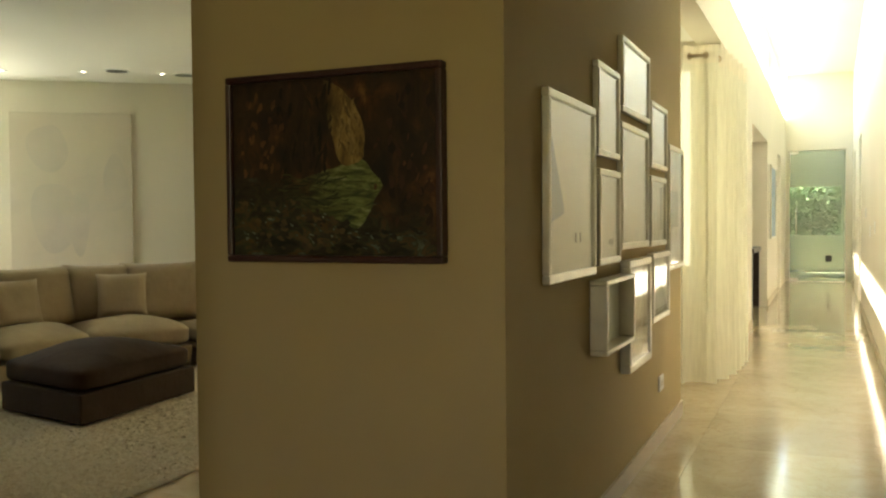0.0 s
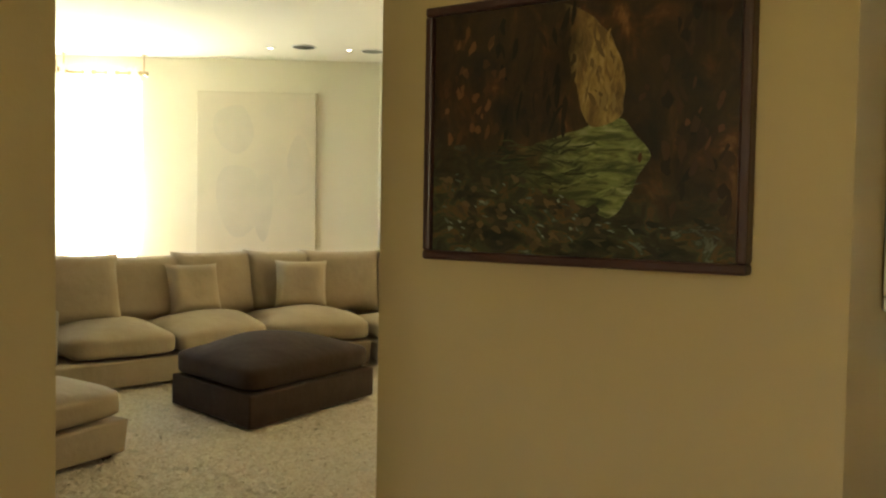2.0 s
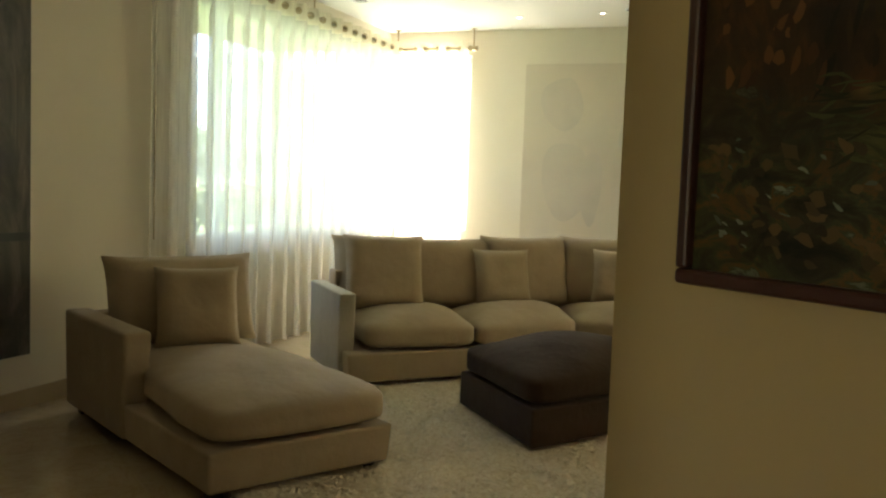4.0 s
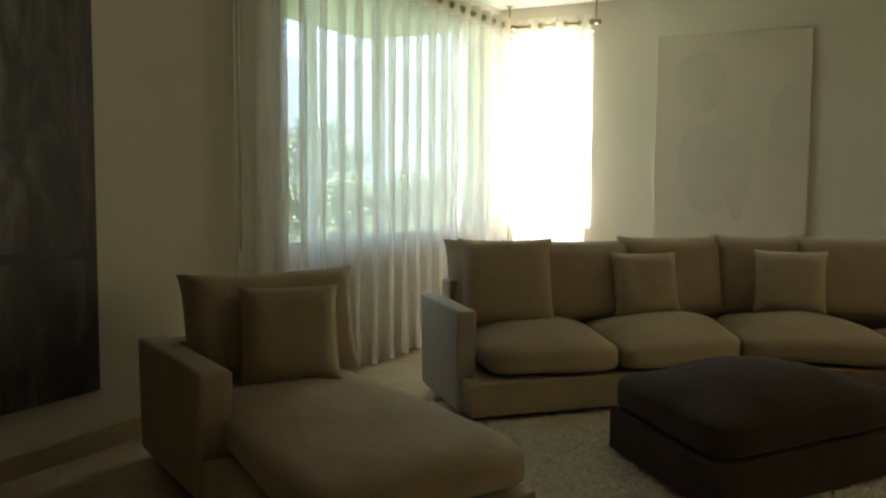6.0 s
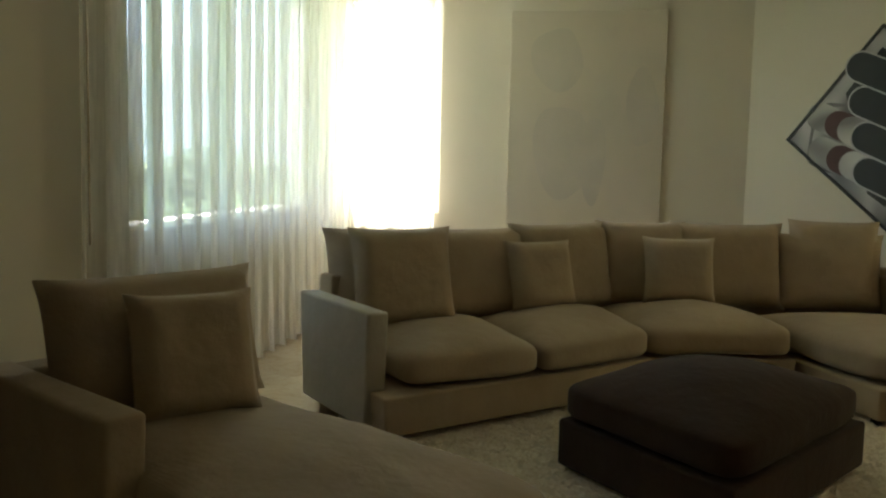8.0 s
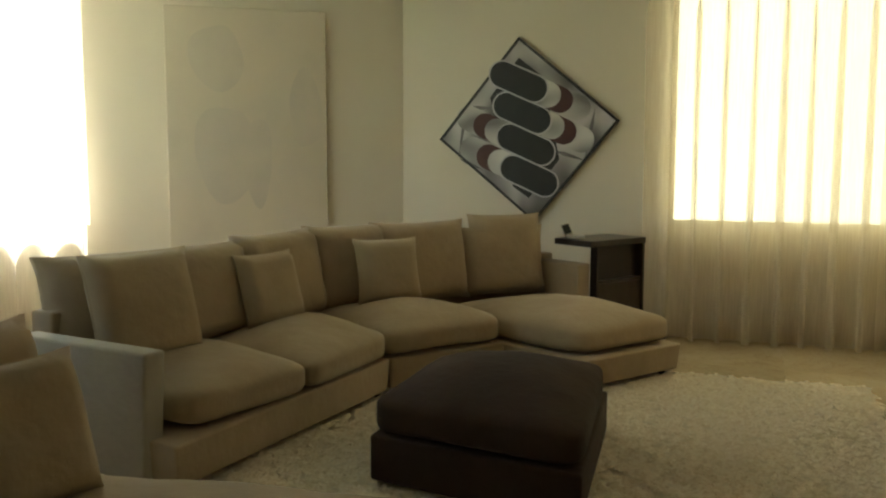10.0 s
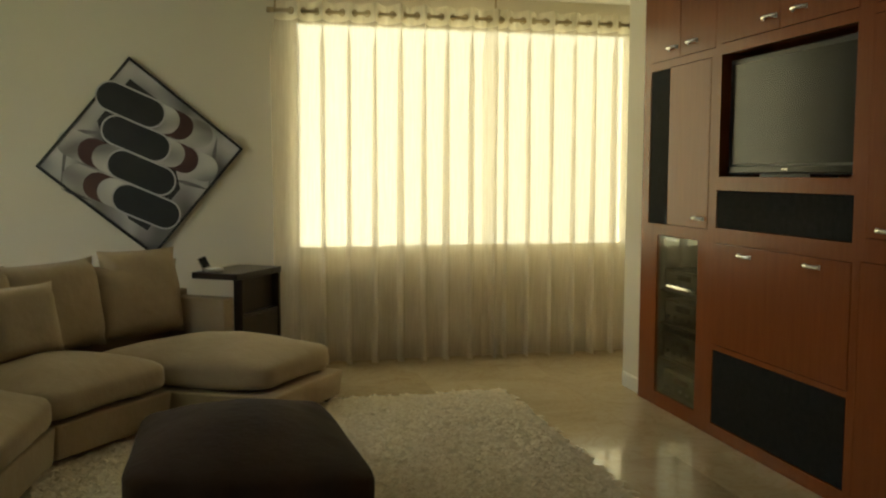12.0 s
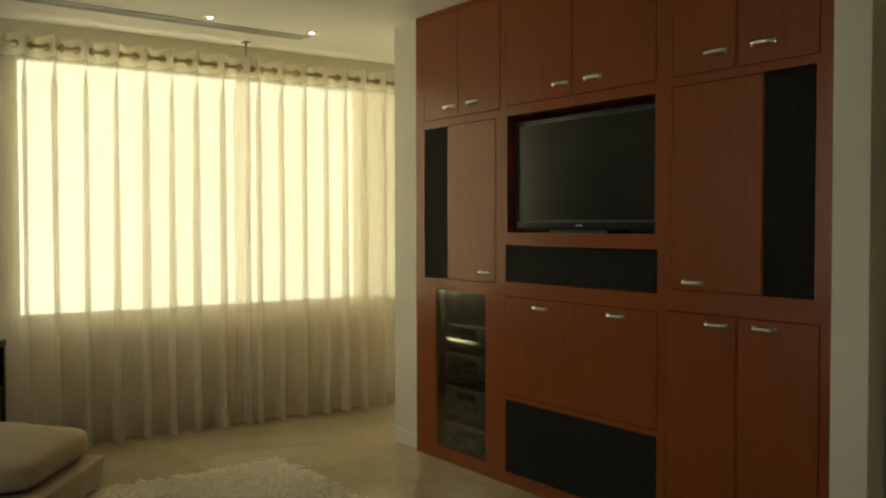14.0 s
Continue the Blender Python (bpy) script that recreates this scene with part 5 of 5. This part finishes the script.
vent(W(-3.2, 7.35), W(-3.2, 8.28), 0.12, 5)


# ---- corridor ----
def leaf_door(name, p0, p1, high, label, mat, knob=True):
    run = Vector((*p1, 0)) - Vector((*p0, 0))
    n = run.length
    top = thing(name, Matrix.Translation((*p0, 0)) @ pose(0, 0, 0, 0, 0, math.degrees(math.atan2(run.y, run.x))), label, "door", kind="structure")
    part("leaf", box(0.004, n - 0.004, -0.02, 0.02, 0.004, high, 0.003), mat, top)
    bm = tube([(n - 0.09, -0.02, 1.0), (n - 0.09, -0.06, 1.0), (n - 0.21, -0.06, 1.0)], 0.01, 8)
    part("door_handle", bm, CHROME, top, smooth=True)
    return top


leaf_door("door_1", (0.57, 13.62), (0.57, 14.68), 2.44, "plain cream painted corridor door, closed", TRIM)
leaf_door("door_2", (0.57, 16.82), (0.57, 17.78), 2.44, "plain cream painted corridor door, closed", TRIM)
leaf_door("door_3", (-0.90, 16.98), (-0.90, 15.92), 2.34, "plain cream painted corridor door, closed", TRIM)

top = thing("glass_door", pose(0.33, 18.90, 0, 0, 0, 180), "frameless green-tinted glass door with steel handle at the corridor's end", "door", kind="structure")
g = part("pane", box(0.012, 1.02, -0.006, 0.006, 0.01, 2.585, 0.001), GREEN_PANE, top)
g.visible_shadow = False
part("pull_handle", tube([(0.90, 0.006, 0.95), (0.90, 0.07, 0.97), (0.90, 0.07, 1.38), (0.90, 0.006, 1.40)], 0.014, 10), CHROME, top, smooth=True)
part("lock_plate", box(0.25, 0.36, -0.012, 0.012, 0.40, 0.52, 0.003), BLACK, top)
part("patch_hinge", box(0.86, 1.02, -0.014, 0.014, 0.012, 0.07, 0.003), CHROME, top)
part("patch_hinge", box(0.86, 1.02, -0.014, 0.014, 2.53, 2.58, 0.003), CHROME, top)

top = thing("console_table", pose(-1.47, 12.0, 0), "dark wooden console table standing in the corridor niche", "console table")
part("tabletop", box(0, 0.62, 0, 1.2, 0.80, 0.86, 0.004), DARK_WOOD, top)
for y in (0.0, 1.14):
    part("side_panel", box(0.02, 0.60, y, y + 0.06, 0, 0.799, 0.003), DARK_WOOD, top)
top = thing("framed_print", plane_pose((-0.769, 13.75, 0.95), (0, 1)), "narrow blue-grey framed picture on the corridor wall", "picture frame")
frame_parts(top, 1.3, 1.1, 0.03, 0.03, SILVER)
part("print", box(0.029, 1.271, -0.014, -0.002, 0.029, 1.071), PALE_BLUE, top)
for y, z in [(11.6, 1.25), (10.3, 1.05), (9.2, 1.1)]:
    top = thing("light_switch", pose(0.449, y, z, 0, 0, 90), "small white light switch plate on the corridor wall", "light switch", "switches on the corridor wall")
    part("plate", box(0, 0.08, 0.001, 0.009, 0, 0.12, 0.003), FRAME_WHITE, top)
    part("rocker", box(0.025, 0.055, 0.008, 0.013, 0.035, 0.085, 0.002), TRIM, top)


# ---- shaggy rug ----
def rug():
    x0, x1, y0, y1 = -6.05, -2.87, 2.42, 6.29
    top = thing("shaggy_rug", pose(x0, y0, 0), "large cream shaggy wool rug under the seating", "rug")
    part("backing", box(0, x1 - x0, 0, y1 - y0, 0.001, 0.014, 0.004), mottled("rug_backing", (0.70, 0.62, 0.48), (0.80, 0.72, 0.58), 14.0, 0.95), top)
    rng = np.random.default_rng(4)
    tufts, each = 11000, 10
    count = tufts * each
    spread = lambda values: np.repeat(values, each)
    cx, cy = rng.uniform(0.01, x1 - x0 - 0.01, tufts), rng.uniform(0.01, y1 - y0 - 0.01, tufts)
    lean = rng.uniform(0, 2 * np.pi, tufts) * 0.6 + 2.5 * np.sin(cx * 2.3 + 1.7 * np.sin(cy * 1.9))
    tall = rng.uniform(0.009, 0.019, tufts)
    px, py = spread(cx) + rng.normal(0, 0.010, count), spread(cy) + rng.normal(0, 0.010, count)
    ang = spread(lean) + rng.normal(0, 0.75, count)
    length, width = rng.uniform(0.030, 0.070, count), rng.uniform(0.012, 0.020, count)
    height = spread(tall) * rng.uniform(0.55, 1.15, count)
    dx, dy = np.cos(ang), np.sin(ang)
    verts = np.empty((count, 5, 3))
    for k, (s, w, h) in enumerate([(0, 1, 0.3), (0, -1, 0.3), (0.45, 1, 1), (0.45, -1, 1), (1.0, 0, 0.25)]):
        verts[:, k, 0] = px + dx * length * s - dy * width * w * 0.5
        verts[:, k, 1] = py + dy * length * s + dx * width * w * 0.5
        verts[:, k, 2] = 0.012 + height * h
    base = np.arange(count)[:, None] * 5
    tri = np.concatenate([base + np.array(f) for f in ([0, 1, 3], [0, 3, 2], [2, 3, 4])])
    me = bpy.data.meshes.new("shag")
    me.from_pydata(verts.reshape(-1, 3).tolist(), [], tri.tolist())
    mat, tree, b = material("wool_pile", (0.62, 0.55, 0.42), 0.95, 0, 0.1)
    geo = tree.nodes.new("ShaderNodeNewGeometry")
    tree.links.new(ramp(tree, geo.outputs["Random Per Island"], [(0.0, (0.74, 0.63, 0.47)), (0.4, (0.83, 0.73, 0.57)), (1.0, (0.90, 0.82, 0.68))]), b.inputs["Base Color"])
    me.materials.append(mat)
    pile = new("shag", me)
    pile.parent = top
    pile["kind"] = "stuff"
    return top


rug()


# ---- garden ----
BARK = mottled("bark", (0.10, 0.07, 0.05), (0.20, 0.15, 0.11), 6.0, 0.95, 30.0, 0.6)


def foliage(name, dark, light):
    mat, tree, b = material(name, light, 0.55, 0, 0.3)
    geo = tree.nodes.new("ShaderNodeNewGeometry")
    tree.links.new(ramp(tree, geo.outputs["Random Per Island"], [(0.0, dark), (1.0, light)]), b.inputs["Base Color"])
    return mat


LEAF = foliage("leaves", (0.045, 0.085, 0.02), (0.13, 0.19, 0.05))


def leaves(top, clumps, each, size, seed, name="crown"):
    """Many small bent leaves gathered in clumps."""
    rng = np.random.default_rng(seed)
    verts, faces = [], []
    for c, r in clumps:
        p = rng.normal(0, 1, (each, 3))
        p /= np.linalg.norm(p, axis=1)[:, None]
        p = np.array(c) + p * (r * rng.random((each, 1)) ** 0.45) * np.array([1, 1, 0.8])
        a, t = rng.uniform(0, 6.28, each), rng.uniform(-0.9, 0.5, each)
        s = size * rng.uniform(0.6, 1.3, each)
        d = np.stack([np.cos(a) * np.cos(t), np.sin(a) * np.cos(t), np.sin(t)], 1)
        q = np.stack([-np.sin(a), np.cos(a), 0.3 * rng.normal(size=each)], 1)
        base = len(verts)
        quad = np.stack([p, p + d * s[:, None] * 0.5 + q * s[:, None] * 0.28, p + d * s[:, None], p + d * s[:, None] * 0.5 - q * s[:, None] * 0.28], 1)
        verts.extend(quad.reshape(-1, 3).tolist())
        faces.extend([[base + 4 * i, base + 4 * i + 1, base + 4 * i + 2, base + 4 * i + 3] for i in range(each)])
    me = bpy.data.meshes.new(name)
    me.from_pydata(verts, [], faces)
    me.materials.append(LEAF)
    ob = new(name, me)
    ob.parent = top
    return ob


def tree(x, y, high, spread, seed):
    rng = random.Random(seed)
    top = thing("tree", pose(x, y, -0.16), "leafy green garden tree seen through the sheer curtain", "tree", "garden trees")
    trunk = [(0.12 * math.sin(k * 0.7 + seed), 0.10 * math.cos(k * 0.9 + seed), high * 0.55 * k / 6) for k in range(7)]
    bm = bmesh.new()
    for k in range(6):
        tube([trunk[k], trunk[k + 1]], 0.11 - 0.012 * k, 8, bm)
    clumps = []
    for k in range(9):
        a, r = k * 2.4 + seed, spread * rng.uniform(0.3, 0.9)
        tip = (r * math.cos(a), r * math.sin(a), high * rng.uniform(0.5, 0.95))
        start = trunk[3 + k % 4]
        mid = tuple((s + t) / 2 + (0.15 if i == 2 else 0) for i, (s, t) in enumerate(zip(start, tip)))
        tube([start, mid, tip], 0.03, 6, bm)
        clumps.append((tip, spread * rng.uniform(0.35, 0.55)))
    part("trunk", bm, BARK, top, smooth=True)
    leaves(top, clumps, 420, 0.16, seed)
    return top


def shrub(x, y, high, wide, seed, each=260):
    rng = random.Random(seed)
    top = thing("shrub", pose(x, y, -0.16), "rounded loose green garden shrub outside the window", "shrub", "garden shrubs")
    bm = bmesh.new()
    clumps = []
    for k in range(7):
        a = k * 0.9 + seed
        tip = (wide * 0.5 * math.cos(a) * rng.uniform(0.4, 1), wide * 0.5 * math.sin(a) * rng.uniform(0.4, 1), high * rng.uniform(0.45, 0.85))
        tube([(0.03 * math.cos(a), 0.03 * math.sin(a), 0), (tip[0] * 0.5, tip[1] * 0.5, tip[2] * 0.6), tip], 0.015, 6, bm)
        clumps.append((tip, wide * rng.uniform(0.25, 0.38)))
    part("stem", bm, BARK, top)
    leaves(top, clumps, each, 0.12, seed)
    return top


for k in range(9):
    shrub(*W(-8.2 - (k * 1.7) % 4, 10.5 + 1.5 * k), 1.3 + 0.13 * ((k * 7) % 4), 1.5, 60 + k)
for k, (n, m, h, s) in enumerate([(-20, 31, 3.3, 2.0), (-26, 34, 3.0, 2.2)]):
    tree(*W(n, m), h, s, 80 + k)
for k, (x, y, h) in enumerate([(-0.5, 24.2, 2.3), (0.5, 24.6, 2.6), (0.0, 25.4, 2.9), (-1.2, 24.8, 2.4)]):
    shrub(x, y, h, 2.4, 90 + k, 900)
tagged(part("garden_wall", box(-0.15, 0.15, -6, 7, -0.3, 0.40, 0.02), EXTERIOR), "low white rendered garden wall", "garden wall", kind="structure").matrix_world = pose(*W(-7.2, 13.5), 0, 0, 0, TURN)


def ridge():
    """A far wooded ridge round the garden side."""
    bm = bmesh.new()
    rows = []
    for j in range(9):
        row = []
        for i in range(140):
            a = radians(60 + 170 * i / 139)
            r = 170 + 22 * j
            h = (j / 8) ** 0.7 * (43 + 9 * noise.noise(Vector((i * 0.06, 0.3, 0))) + 3 * noise.noise(Vector((i * 0.4, j * 0.5, 2))))
            row.append(bm.verts.new((r * math.cos(a), r * math.sin(a), h - 1)))
        rows.append(row)
    for a, b in zip(rows, rows[1:]):
        for i in range(139):
            bm.faces.new((a[i], a[i + 1], b[i + 1], b[i]))
    # Distance haze is mixed into the woods' blue-grey base colour.
    mat = mottled("far_woods_hazed", (0.12, 0.17, 0.19), (0.17, 0.22, 0.24), 0.05, 1.0, 0.5, 0.4)
    return tagged(part("backdrop", bm, mat, smooth=True), "distant wooded hills, haze painted in as a blue-green colour", "hills", kind="structure")


ridge()


# ---- floor tiles ----
def tiles():
    size, gap = 0.90, 0.0006

    def piece(a, b):
        bm = bmesh.new()
        bmesh.ops.create_cube(bm, size=1)
        for v in bm.verts:
            inset = gap / 2 + (0.0002 if v.co.z > 0 else 0)
            v.co = ((a - 2 * inset) * v.co.x, (b - 2 * inset) * v.co.y, -0.010 if v.co.z < 0 else 0)
        return bm

    first = part("tile", piece(size, size), MARBLE, FLOOR)
    me = first.data
    used = False

    def lay(x, y):
        nonlocal used
        ob = first if not used else new("tile", me)
        used = True
        ob.parent = FLOOR
        ob.location = (x, y, 0)

    inside = lambda x, y: (x > -1.6 and y > 7.0) or (0.796 * x + 0.606 * y > -3.61 and -0.606 * x + 0.796 * y < 9.74)
    for i in range(-9, 2):
        for j in range(-3, 24):
            x, y = -0.16 + size * i, -0.10 + size * j
            corners = [(x + sx * size / 2, y + sy * size / 2) for sx in (-1, 1) for sy in (-1, 1)]
            if x > 0.7 or y > 20 or (y > 7.6 and x < -1.2) or (x < -2.2 and y < -0.9) or not any(inside(*c) for c in corners):
                continue
            if y > 7.0 and y < 8 and x < -1.2:
                continue
            if all(inside(*c) for c in corners):
                lay(x, y)
                continue
            bm = piece(size, size)
            bm.transform(Matrix.Translation((x, y, 0)))
            for co, no in (((-3.61 * 0.796, -3.61 * 0.606, 0), (-0.796, -0.606, 0)), ((-9.74 * 0.606, 9.74 * 0.796, 0), (-0.606, 0.796, 0))):
                cut = bmesh.ops.bisect_plane(bm, geom=bm.verts[:] + bm.edges[:] + bm.faces[:], plane_co=co, plane_no=no, clear_outer=True)
                bmesh.ops.holes_fill(bm, edges=[e for e in bm.edges if e.is_boundary])
            if bm.faces:
                part("tile", bm, MARBLE, FLOOR)
    for j in range(-2, 23):
        bm = piece(0.159, size)
        bm.transform(Matrix.Translation((0.3695, -0.10 + size * j, 0)))
        part("tile", bm, MARBLE, FLOOR)
    for i in range(1, 6):
        bm = piece(size, 0.85)
        bm.transform(Matrix.Translation((-1.06 - size * i, 7.075, 0)))
        part("tile", bm, MARBLE, FLOOR)


tiles()
